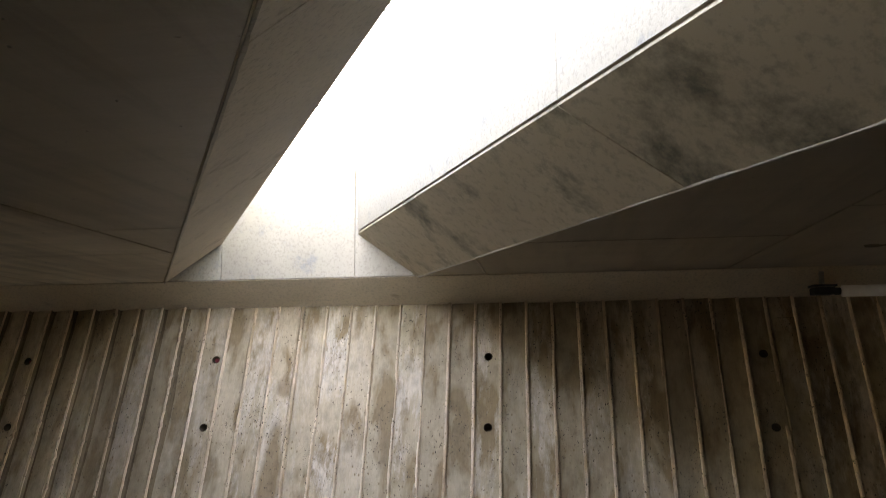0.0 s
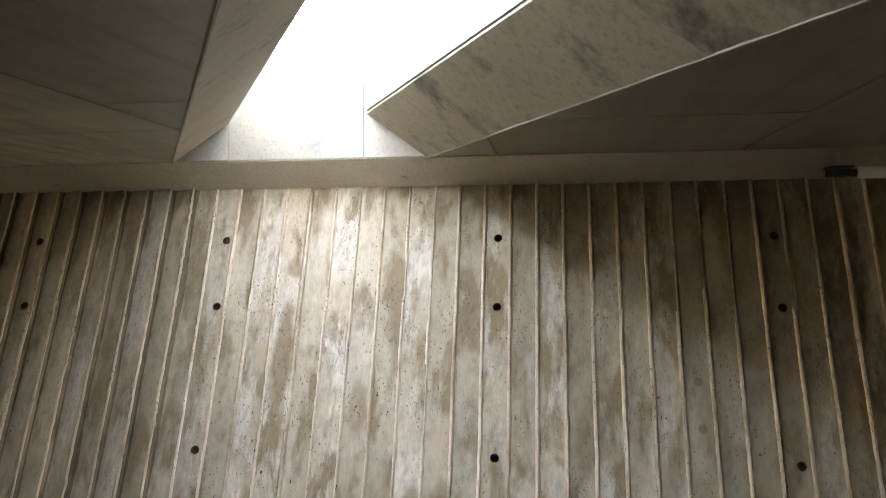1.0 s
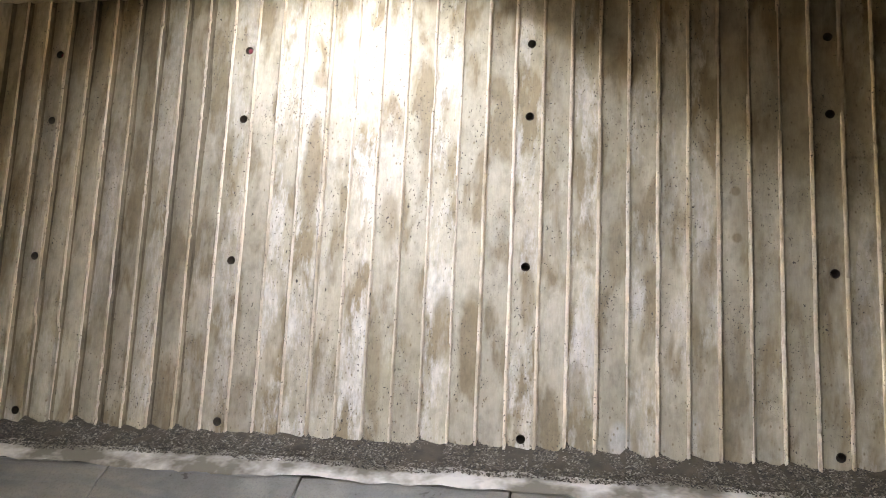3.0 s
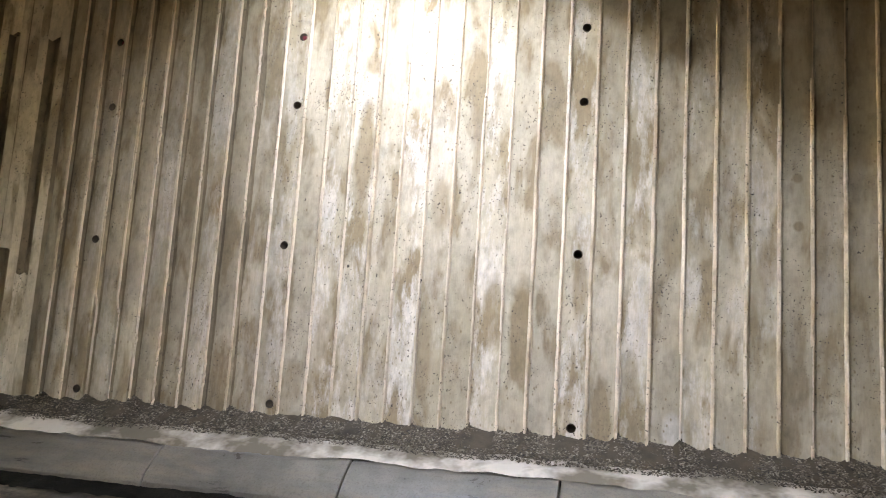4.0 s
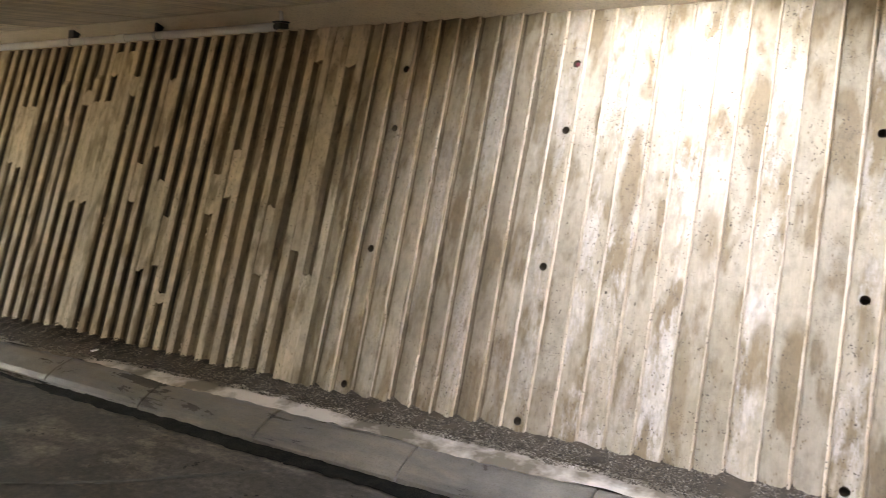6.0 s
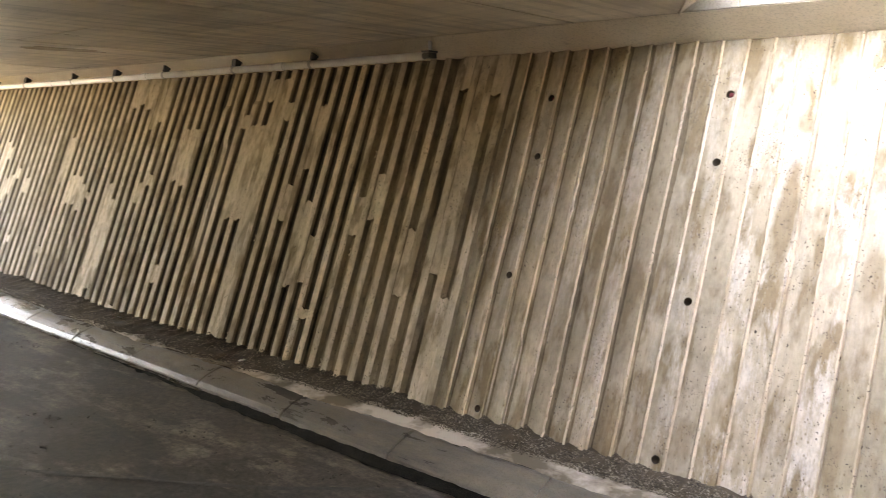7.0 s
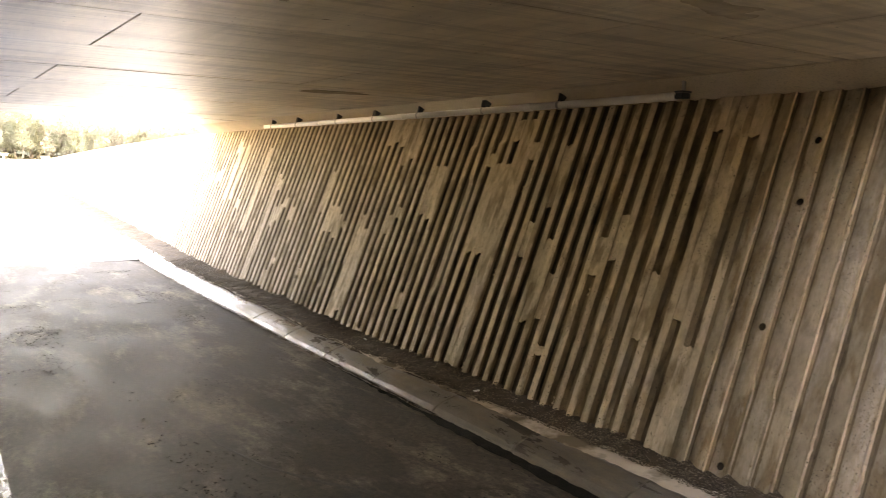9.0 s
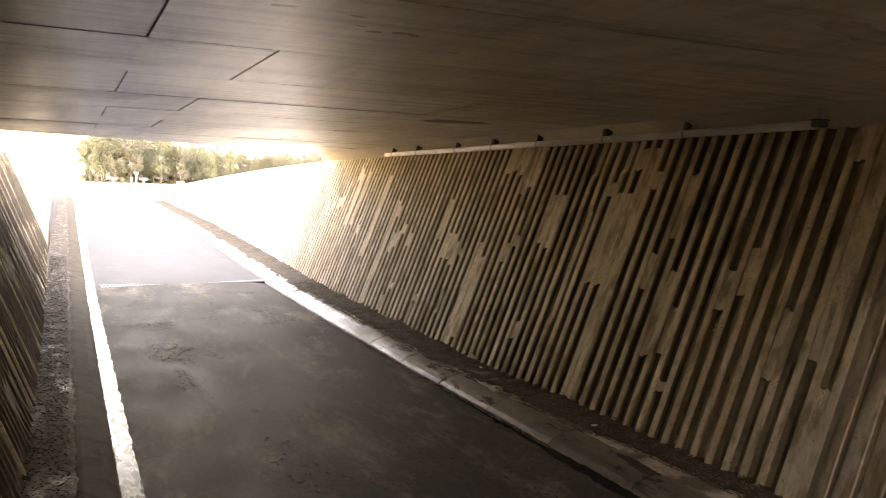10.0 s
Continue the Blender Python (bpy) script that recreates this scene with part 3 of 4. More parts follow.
def bay(x0, x1):
    """One board's width of wall: set back beside the rib on its west, rising to the rib on its east."""
    s_lo, s_hi = floor_z(x0) / CL + 0.02, min(S_TOP, wing_z(x0) / CL)
    mid = (x0 + x1) / 2
    old = mid < OLD_X
    depth = rib_depth(mid)
    base = 0.0 if old else rng.uniform(0.0, depth * 0.2)
    rise = 0.0 if old else depth * (rng.uniform(0.62, 0.8) if mid < -1.7 else rng.uniform(0.1, 0.4))
    hole_x, hole_s = None, ()
    for hx, hs in HOLES.items():
        if x0 < hx < x1:
            hole_x, hole_s = min(max(hx, x0 + 0.05), x1 - 0.05), hs
    if old and hole_x is None:
        xs = [x0 + PITCH * i / 5 for i in range(6)]
    else:
        xs = [x0, x0 + 0.075, x1] if hole_x is None else [x0, hole_x - 0.029, hole_x + 0.029, x1]
    # a narrow strip east of each rib is painted darker for shade
    shade_strip = not old and mid < -1.95
    if shade_strip:
        xs = [x0, x0 + 0.024] + [x for x in xs[1:] if x > x0 + 0.03]
    # a groove cut on each newer rib's side away from the slot, for shade
    shade_groove = rib_half(mid) + 0.012
    if not old:
        xs = [x0, x0 + shade_groove - 0.002, x0 + shade_groove] + xs[1:] if mid > -1.3 else xs[:-1] + [x1 - shade_groove, x1 - shade_groove + 0.002, x1]
    levels = []
    for a, b, full in fill_runs(mid, s_lo, s_hi):
        n = max(1, round((b - a) / 0.14))
        for i in range(n + 1):
            s = a + (b - a) * i / n + (0.006 if i == 0 and a > s_lo else 0.0)
            edge = 0 if (i == 0 and a > s_lo) else (1 if i == n and b < s_hi else None)
            levels.append((s, full, None if edge is None else round((a, b)[edge] * 1000)))
    for hs in hole_s:
        here = min(levels, key=lambda l: abs(l[0] - hs))[1]
        levels = [l for l in levels if abs(l[0] - hs) > 0.04]
        levels += [(hs - 0.029, here, None), (hs + 0.029, here, None)]
    levels.sort(key=lambda l: l[0])
    verts, faces, dark = [], [], []
    nx = len(xs)
    top = depth * (rng.uniform(0.7, 0.9) if old else 0.6)
    for s, full, ragged in levels:
        flat = any(abs(s - h) < 0.03 for h in hole_s)
        for i, x in enumerate(xs):
            f = (x - x0) / (x1 - x0)
            d = top if full else base + rise * f ** 1.15
            if not old and (i < 2 if mid > -1.3 else i > nx - 3):
                d -= 0.013
            wob = 0.0 if flat else rng.uniform(-0.0014, 0.0014)
            wx = rng.uniform(-0.0025, 0.0025) if 0 < i < nx - 1 and not flat else 0
            if shade_strip and i == 1:
                wx = 0.014 * noise.noise(Vector((x * 5, s * 2.2, 3.1))) + 0.006 * noise.noise(Vector((x * 5, s * 9, 1.1)))
            ds = random.Random(ragged * 7 + i).uniform(-0.018, 0.018) if ragged and old else 0.0
            verts.append(north(x + wx, s + ds, d + wob))
    for r in range(len(levels) - 1):
        for c in range(nx - 1):
            v = [r * nx + c, r * nx + c + 1, (r + 1) * nx + c + 1, (r + 1) * nx + c]
            ctr = (levels[r][0] + levels[r + 1][0]) / 2
            if hole_x is not None and abs((xs[c] + xs[c + 1]) / 2 - hole_x) < 1e-6 and any(abs(ctr - h) < 0.01 for h in hole_s):
                f = (hole_x - x0) / (x1 - x0)
                d = top if levels[r][1] else base + rise * f ** 1.15
                ring_hole(verts, faces, [v[2], v[3], v[0], v[1]], hole_x, ctr, d, 0.024, 0.12)
            else:
                # open hollows and the strip take the darker copy, shade in its colour
                if (c == 0 if shade_strip else not (levels[r][1] and levels[r + 1][1])):
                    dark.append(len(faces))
                faces.append(v)
    # past the portal, face and hollow both take lighter copies for the daylight
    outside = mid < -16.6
    ob = mesh_ob("bay", verts, faces, M_WALL_LIT if outside else (M_RIB_OLD if old else M_WALL), wall_north)
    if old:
        ob.data.materials.append(M_RIB_OLD if outside else (M_GRIME_SHADE if mid < -4.7 else M_HALF_SHADE))
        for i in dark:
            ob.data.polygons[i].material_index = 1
    if shade_strip:
        ob.data.materials.append(M_HALF_SHADE)
        for i in dark:
            ob.data.polygons[i].material_index = 1
    if HOLE_FACES:
        # hole insides take the dark soil colour to paint in their shade
        ob.data.materials.append(M_SOIL)
        for i in HOLE_FACES:
            ob.data.polygons[i].material_index = len(ob.data.materials) - 1
        HOLE_FACES.clear()
    return ob


def rib(x):
    """A rib, steep on its west flank; the older ones run out in a softer slope to the east."""
    s_lo, s_hi = floor_z(x) / CL + 0.02, min(S_TOP, wing_z(x) / CL) - 0.004
    depth, half = rib_depth(x), rib_half(x)
    old = x < OLD_X
    verts, faces = [], []
    n = 64 if old else 120
    gone = rng.random() * 10
    rough = 0.0011 if old or x > -0.45 or x < -2 else 0.0022
    for i in range(n + 1):
        s = s_lo + (s_hi - s_lo) * i / n
        d = depth * (1 + 0.05 * noise.noise(Vector((x * 9, s * 3, 2))))
        lost = noise.noise(Vector((x * 7.7 + gone, s * 1.4, 5.5)))
        limit = 0.62 if old else (0.55 if x < -1.7 else 0.42)
        if lost > limit:
            d *= max(0.12, 1 - (lost - limit) * 14)
        j = [rng.uniform(-rough, rough) for _ in range(3)]
        sway = 0.0 if old else 0.003 * noise.noise(Vector((x * 3.1, s * 2.3, 6.6))) + 0.0018 * noise.noise(Vector((x * 3.1, s * 11, 1.6)))
        if rng.random() < 0.06 and not old:
            d *= rng.uniform(0.6, 0.9)
        if old:
            prof = [(-half - 0.005, -0.004), (-half + j[0], d * 0.9), (-half + 0.006, d), (half - 0.02, d + j[2] * 0.5), (half - 0.006 + j[1], d * 0.82), (half + 0.01, d * 0.42), (half + 0.03, -0.004)]
        else:
            prof = [(-half - 0.003, -0.016), (-half + j[0], d * 0.88), (-half * 0.6 + j[0], d), (half * 0.6 + j[1], d), (half + j[1], d * 0.88), (half + 0.002, 0.0), (half + 0.003, -0.016)]
        verts += [north(x + a + sway, s, b) for a, b in prof]
    m = 7
    for i in range(n):
        for c in range(m - 1):
            faces.append([i * m + c, i * m + c + 1, (i + 1) * m + c + 1, (i + 1) * m + c])
    faces += [list(range(m - 1, -1, -1)), [n * m + c for c in range(m)]]
    ob = mesh_ob("rib", verts, faces, M_WALL_LIT if x < -16.6 else (M_RIB_OLD if old else M_RIB), wall_north)
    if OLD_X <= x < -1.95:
        # the east flank takes the darker copy, grime and shade in one colour
        ob.data.materials.append(M_HALF_SHADE)
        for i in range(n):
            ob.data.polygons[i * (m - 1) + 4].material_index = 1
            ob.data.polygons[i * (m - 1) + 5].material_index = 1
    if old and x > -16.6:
        # the sloping flank's shade is painted on, as in the hollow
        ob.data.materials.append(M_GRIME_SHADE if x < -4.7 else M_HALF_SHADE)
        ob.data.materials.append(M_HALF_SHADE)
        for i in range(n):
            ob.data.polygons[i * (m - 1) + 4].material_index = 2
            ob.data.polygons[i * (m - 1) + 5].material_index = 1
    return ob


first, last = round((-23.0 - RIB0) / PITCH), round((5.2 - RIB0) / PITCH)
for k in range(first, last):
    x = RIB0 + k * PITCH
    bay(x, x + PITCH)
    rib(x)
# plain continuation of the face on both sides of the ribbed stretch
for x0, x1 in ((-56.0, RIB0 + first * PITCH), (RIB0 + last * PITCH, 42.0)):
    rows = [[north(x, floor_z(x) / CL, 0.0), north(x, wing_z(x) / CL, 0.0), north(x, wing_z(x) / CL, -0.15)] for x in stations(x0, x1, 1.0)]
    sweep("plain_face", rows, M_WALL_LIT, wall_north)
# red plug in one of the upper tie holes
for hx, hs in ((-1.819, 2.332), (-3.019, 2.332)):
    bm = tube(bmesh.new(), north(hx, hs, -0.012), north(hx, hs, 0.002), 0.016, 0.012, 12)
    part("plug", bm, M_RED, wall_north, "red plastic plug in a tie hole")

# ---- south wall ----
wall_south = tagged(new("wall_south"), "leaning dark ribbed concrete wall", "wall", kind="structure")
# Same concrete throughout; inside it is painted dark for the shade there.
for x0, x1, m in ((-56, -13.4, M_WALL), (-13.4, 24.4, M_GRIME_SHADE), (24.4, 42, M_WALL)):
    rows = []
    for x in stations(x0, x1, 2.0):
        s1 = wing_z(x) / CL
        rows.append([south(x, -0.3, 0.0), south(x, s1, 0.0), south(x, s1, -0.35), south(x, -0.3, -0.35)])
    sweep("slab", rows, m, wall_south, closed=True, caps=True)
rib_meshes = []
for v in range(6):
    verts, faces = [], []
    n = 26
    for i in range(n + 1):
        s = S_TOP * i / n
        lost = noise.noise(Vector((v * 3.3, s * 1.3, 8.2)))
        d = 0.018 * (max(0.1, 1 - (lost - 0.25) * 12) if lost > 0.25 else 1)
        for dx, dd in ((-0.03, 0.0), (-0.013, d), (0.013, d), (0.03, 0.0)):
            p = south(dx + rng.uniform(-0.002, 0.002), s, dd)
            verts.append((p[0], p[1] - YS, p[2]))
    for i in range(n):
        for c in range(3):
            faces.append([i * 4 + c, i * 4 + c + 1, i * 4 + c + 5, i * 4 + c + 4])
    faces += [[3, 2, 1, 0], [n * 4, n * 4 + 1, n * 4 + 2, n * 4 + 3]]
    me = bpy.data.meshes.new("rib")
    me.from_pydata(verts, [], faces)
    # most ribs share the slab's painted-in shade
    me.materials.append(M_GRIME_SHADE if v < 5 else M_RIB_OLD)
    rib_meshes.append(me)
for k in range(118):
    x = -20.0 + k * PITCH
    ob = new("rib", rib_meshes[rng.choice((0, 1, 2, 3, 4, 0, 1, 2, 3, 4, 5))])
    ob.parent = wall_south
    ob.location = (x, YS, 0 if x > -12 else -0.02)

# ---- haunches under the deck ----
for name, sgn in (("haunch_north", 1), ("haunch_south", -1)):
    rows = []
    for x in stations(-15.9 if sgn > 0 else -13.2, 24.5, 0.6):
        j = rng.uniform(-0.003, 0.003)
        if sgn > 0:
            # the hidden back reaches down to stop light leaking over the wall top
            prof = [(Y_HAUNCH - 0.002, Z_HAUNCH + j), (Y_DECK + 0.01, H - 0.003), (Y_DECK + 0.02, H), (Y_HAUNCH + 0.5, H), (Y_HAUNCH + 0.5, 2.2), (Y_HAUNCH + 0.12, 2.2), (Y_HAUNCH + 0.045, Z_HAUNCH + j - 0.004)]
        else:
            prof = [(-1.335, Z_HAUNCH + j), (-1.065, H - 0.003), (-1.08, H), (-1.8, H), (-1.8, Z_HAUNCH + j)]
        rows.append([(x, y, z) for y, z in prof])
    tagged(sweep(name, rows, M_HAUNCH, closed=True, caps=True), "sloping concrete haunch along the wall top", "wall trim", kind="structure")

# ---- abutments: unseen blocks added to keep light from leaking past the deck ends ----
for name, x0, x1, y0, y1 in (("abutment_north_west", -15.6, -2.36, Y_DECK + 0.012, 5.7), ("abutment_north_east", -0.28, 24.3, Y_DECK + 0.012, 5.7),
                             ("abutment_south_west", -13.0, 0.55, -2.4, -1.066), ("abutment_south_east", 2.6, 24.5, -2.4, -1.066)):
    bm = box(bmesh.new(), x0, x1, y0, y1, H + 0.004, DECK_TOP - 0.01, 0.01)
    tagged(part(name, bm, M_HAUNCH), "unseen concrete abutment stopping light behind the deck end", "wall", kind="structure")

# ---- decks: soffit boards, chamfered edges beside the open slot ----
Y0, Y1 = -1.06, Y_DECK + 0.006


def clip(poly, a, b, c):
    """The part of a polygon where a x + b y <= c."""
    out = []
    for i, p in enumerate(poly):
        q = poly[(i + 1) % len(poly)]
        dp, dq = a * p[0] + b * p[1] - c, a * q[0] + b * q[1] - c
        if dp <= 0:
            out.append(p)
        if dp * dq < 0:
            t = dp / (dp - dq)
            out.append((p[0] + t * (q[0] - p[0]), p[1] + t * (q[1] - p[1])))
    return out


def deck(name, west, east, chamfer_on_east, label):
    verts, faces = [], []
    lo = min(west(Y0), west(Y1))
    hi = max(east(Y0), east(Y1))
    x, course = -4.08 - 1.3 * 12, 0
    while x < hi:
        cut = 0.78 if course % 2 == 1 else 0.17
        ys = [cut + 2.5 * k for k in range(-2, 4)]
        for ya, yb in zip(ys, ys[1:]):
            poly = [(x, max(ya, Y0)), (x + 1.3, max(ya, Y0)), (x + 1.3, min(yb, Y1)), (x, min(yb, Y1))]
            if max(ya, Y0) >= min(yb, Y1):
                continue
            # west(y) <= x <= east(y), straight edges
            for edge, sgn in ((west, -1), (east, 1)):
                m = (edge(1) - edge(0))
                poly = clip(poly, sgn, -sgn * m, sgn * edge(0)) if poly else poly
            if len(poly) < 3:
                continue
            cx, cy = sum(p[0] for p in poly) / len(poly), sum(p[1] for p in poly) / len(poly)
            g = 0.0065
            sm = [(px + (g if px < cx else -g), py + (g if py < cy else -g)) for px, py in poly]
            z = H + rng.uniform(-0.002, 0.002)
            prism(verts, faces, [(px, py, z) for px, py in sm], (0, 0, 0.03))
        x += 1.3
        course += 1
    # body over the boards
    slot = east if chamfer_on_east else west
    s = 1 if chamfer_on_east else -1
    run, rise = (0.335, 0.222) if chamfer_on_east else (0.343, 0.255)
    zb = H + 0.012
    body = [(west(Y0), Y0, zb), (east(Y0), Y0, zb), (east(Y1), Y1, zb), (west(Y1), Y1, zb)]
    far = [(p[0], p[1]) for p in body]
    zt = H + rise
    prism(verts, faces, body, (0, 0, zt - zb))
    over = [list(p) for p in far]
    for p in over:
        if abs(p[0] - slot(p[1])) < 1e-6:
            p[0] += s * run
    prism(verts, faces, [(p[0], p[1], zt) for p in over], (0, 0, DECK_TOP - zt))
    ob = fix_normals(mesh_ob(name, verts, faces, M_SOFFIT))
    return tagged(ob, label, "ceiling", kind="structure"), slot, s, run, rise


ceiling_west, slot_w, s_w, run_w, rise_w = deck("ceiling_west", west_edge, west_gap, True, "dark board-marked concrete soffit with joints")
ceiling_east, slot_e, s_e, run_e, rise_e = deck("ceiling_east", east_gap, east_edge, False, "dark concrete soffit beside the open slot")


def chamfer(parent, slot, s, run, rise, joints, material):
    """The slanting face under the slot's edge, in lengths with open joints, and the upright face over it."""
    ys = [Y0] + joints + [Y1]
    for a, b in zip(ys, ys[1:]):
        rows = []
        for y in stations(a + 0.003, b - 0.003, 0.25):
            j = rng.uniform(-0.004, 0.004)
            x = slot(y)
            k = 0.011
            rows.append([(x - s * 0.006, y, H - 0.006 + j * 0.5), (x + s * 0.004, y, H - 0.007 + j * 0.5), (x + s * (run + k) + j * 0.4, y, H + rise - 0.004), (x + s * (run + k), y, H + rise + 0.004), (x - s * 0.006, y, H + 0.012)])
        sweep("chamfer", rows, material, parent, "stained grey chamfered deck edge", closed=True, caps=True)
    # ragged bead of mortar left along the lower edge
    rows = []
    for y in stations(Y0 + 0.01, Y1 - 0.01, 0.045):
        x, w = slot(y), 0.0045 + 0.004 * noise.noise(Vector((y * 4, s, 1))) + rng.uniform(-0.0012, 0.0012)
        w = max(w, 0.001)
        rows.append([(x - s * w, y, H - 0.002), (x - s * w * 0.6, y, H - 0.007 - w), (x + s * w * 1.4, y, H - 0.007 - w * 0.4), (x + s * w * 1.6, y, H + 0.004)])
    sweep("mortar_bead", rows, M_SHAFT, parent, "pale ragged mortar bead", closed=True, caps=True)
    for a, b in zip(ys, ys[1:]):
        rows = []
        for y in stations(a + 0.003, b - 0.003, 0.3):
            x = slot(y) + s * run
            rows.append([(x + s * 0.012, y, H + rise + 0.016), (x + s * 0.012, y, DECK_TOP + rng.uniform(-0.004, 0.004)), (x - s * 0.05, y, DECK_TOP + 0.004), (x - s * 0.05, y, H + rise + 0.016)])
        sweep("upright_face", rows, M_SHAFT, parent, "pale streaked concrete face of the slot", closed=True, caps=True)


chamfer(ceiling_west, slot_w, s_w, run_w, rise_w, [1.1], M_CHAMFER)
chamfer(ceiling_east, slot_e, s_e, run_e, rise_e, [2.27], M_CHAMFER_ALGAE)

# road surface on both decks
for name, west, east in (("road_west", west_edge, lambda y: west_gap(y) - 0.2), ("road_east", lambda y: east_gap(y) + 0.2, east_edge)):
    rows = [[(west(y), y, DECK_TOP + 0.01), (east(y), y, DECK_TOP + 0.01), (east(y), y, DECK_TOP + 0.05), (west(y), y, DECK_TOP + 0.05)] for y in (Y0, Y1)]
    tagged(sweep(name, rows, M_ROAD, closed=True, caps=True), "asphalt road carried over the underpass", "road", kind="structure")

# end walls of the open slot
for name, y, sgn in (("end_wall_north", Y_DECK, 1), ("end_wall_south", -1.05, -1)):
    wall = tagged(new(name), "pale lime-stained concrete end wall of the slot", "wall", kind="structure")
    xa, xb = west_gap(y), east_gap(y)
    cuts = [xa - 0.3, xa + 0.34, xb - 0.375, xb + 0.3]
    for k, (a, b) in enumerate(zip(cuts, cuts[1:])):
        bm = box(bmesh.new(), a + 0.001, b - 0.001, min(y + 0.012 * sgn, y + 0.3 * sgn), max(y + 0.012 * sgn, y + 0.3 * sgn), H + 0.003, 3.27 + (0.01 if k == 1 else 0.03), 0.006)
        part("panel", bm, M_SHAFT, wall, "pale pitted concrete panel")

# ---- kerbs ----
def kerb(name, y_front, sgn, label, x_list, material, ease=0.003):
    thing = tagged(new(name), label, "kerb", kind="structure")
    prof = [(-0.02, -0.12), (0.0, -0.012), (0.009, 0.016), (0.04, 0.042), (0.1, 0.07), (0.165, 0.09), (0.215, 0.102), (0.245, 0.105), (0.264, 0.102), (0.27, 0.09), (0.27, -0.12)]
    length = 1.02
    gap = 0.0045 if ease >= 0.003 else 0.001
    for x0 in x_list:
        xm = x0 + length / 2
        za, zb = floor_z(x0), floor_z(x0 + length)
        rows = []
        jz, jy = rng.uniform(-0.9, 0.9) * ease, rng.uniform(-0.9, 0.9) * ease
        for f, shrink in ((gap, ease), (gap + 0.0045, 0.0), (0.5, 0.0), (0.9955 - gap, 0.0), (1 - gap, ease)):
            x = x0 + length * f
            z = za + (zb - za) * f
            rows.append([(x, y_front + sgn * (py + jy + (shrink if py < 0.25 else -shrink)), z + pz + jz - (shrink if pz > 0 else 0)) for py, pz in prof])
        sweep("kerb_stone", rows, material, thing, closed=True, caps=True)
    return thing


KX = [-4.29 + 1.02 * k for k in range(-40, 9)]
kerb("kerb_north", 3.243, 1, "wet grey concrete splay kerb stones along the wall", KX, M_KERB)
kerb("kerb_south", 0.14, -1, "dirty concrete splay kerb stones beside the gutter", [x + 0.4 for x in KX], M_KERB_DIRTY, 0.0015)

# ---- soil, silt and debris behind the kerbs ----
def verge(name, label, y_a, y_b, material, height, seed, x0, x1, step=0.08, cols=9, cat="soil"):
    rows = []
    for x in stations(x0, x1, step):
        a, b = y_a(x), y_b(x)
        row = []
        for c in range(cols):
            f = c / (cols - 1)
            y = a + (b - a) * f
            z = height(f, x, y) + 0.012 * noise.noise(Vector((x * 7, y * 9, seed))) + 0.006 * noise.noise(Vector((x * 25, y * 25, seed)))
            row.append((x, y, floor_z(x) + z))
        rows.append(row)
    return tagged(sweep(name, rows, material, smooth=True), label, cat, kind="structure")


verge("silt_north", "pale dried silt behind the kerb stones", lambda x: 3.48 + 0.05 * noise.noise(Vector((x * 1.3, 2, 0))) + 0.025 * noise.noise(Vector((x * 6, 2, 0))), lambda x: 3.9,
      M_SAND, lambda f, x, y: 0.086 + min(0.03, 0.5 * max(0.0, y - 3.43)) + 0.012 * f, 4.0, -46, 6, 0.05, 14)


def soil_front(x):
    n = noise.noise(Vector((x * 1.3, 0, 6.1))) * 0.07 + noise.noise(Vector((x * 5, 1, 6.1))) * 0.03
    return 3.63 + n - lerp([(-6.0, 0.15), (-4.2, 0.0)], x)


def pile(x):
    """How high the soil lies against the wall: each bay holds a small drift."""
    k, f = divmod((x - RIB0) / PITCH, 1.0)
    drift = random.Random(int(k)).uniform(0.0, 0.05)
    return 0.07 + 0.04 * noise.noise(Vector((x * 2.1, 0, 3.3))) + drift * max(0.0, 1 - f * 1.6)


def soil_back(x):
    return 3.93


verge("soil_north", "dark crumbly soil heaped along the wall foot", soil_front, soil_back,
      M_SOIL, lambda f, x, y: 0.1 + 0.025 * min(1, f * 6) + 0.8 * pile(x) * f ** 0.8, 7.0, -40, 6, 0.03, 11)
verge("soil_south", "dark damp soil along the wall foot", lambda x: -0.075 + 0.05 * noise.noise(Vector((x * 1.6, 0, 2))) + 0.02 * noise.noise(Vector((x * 7, 0, 2))), lambda x: -0.5,
      M_WETSOIL, lambda f, x, y: 0.088 + 0.03 * min(1.0, f * 5) + 0.03 * f, 12.0, -46, 3, 0.05, 12)

# wet mud in the north gutter, standing water in the south gutter
verge("mud_north", "black wet mud lining the gutter", lambda x: lerp([(-7.5, 3.225), (-6, 3.18), (-4, 3.125)], x) + 0.03 * noise.noise(Vector((x * 2.3, 3, 0))) + 0.02 * noise.noise(Vector((x * 11, 3, 0))), lambda x: 3.25,
      M_MUD, lambda f, x, y: -0.008 + (0.004 if f == 0 else 0.007), 2.0, -7.5, 5, 0.04, 5)
rows = [[(x, 0.142 + 0.008 * noise.noise(Vector((x * 4, 0, 0))), floor_z(x) + 0.006), (x, 0.21, floor_z(x) + 0.006), (x, 0.274 + 0.02 * noise.noise(Vector((x * 5, 4, 0))), floor_z(x) + 0.006)] for x in stations(-30, 3, 0.1)]
tagged(sweep("gutter_water", rows, M_WATER), "shallow water standing in the gutter", "water", kind="structure")


rows = [[(x, 3.2 + 0.02 * noise.noise(Vector((x * 3, 7, 0))) + 0.01 * noise.noise(Vector((x * 13, 7, 0))), floor_z(x) + 0.008), (x, 3.244, floor_z(x) + 0.008)] for x in stations(-15, -5.2, 0.04)]
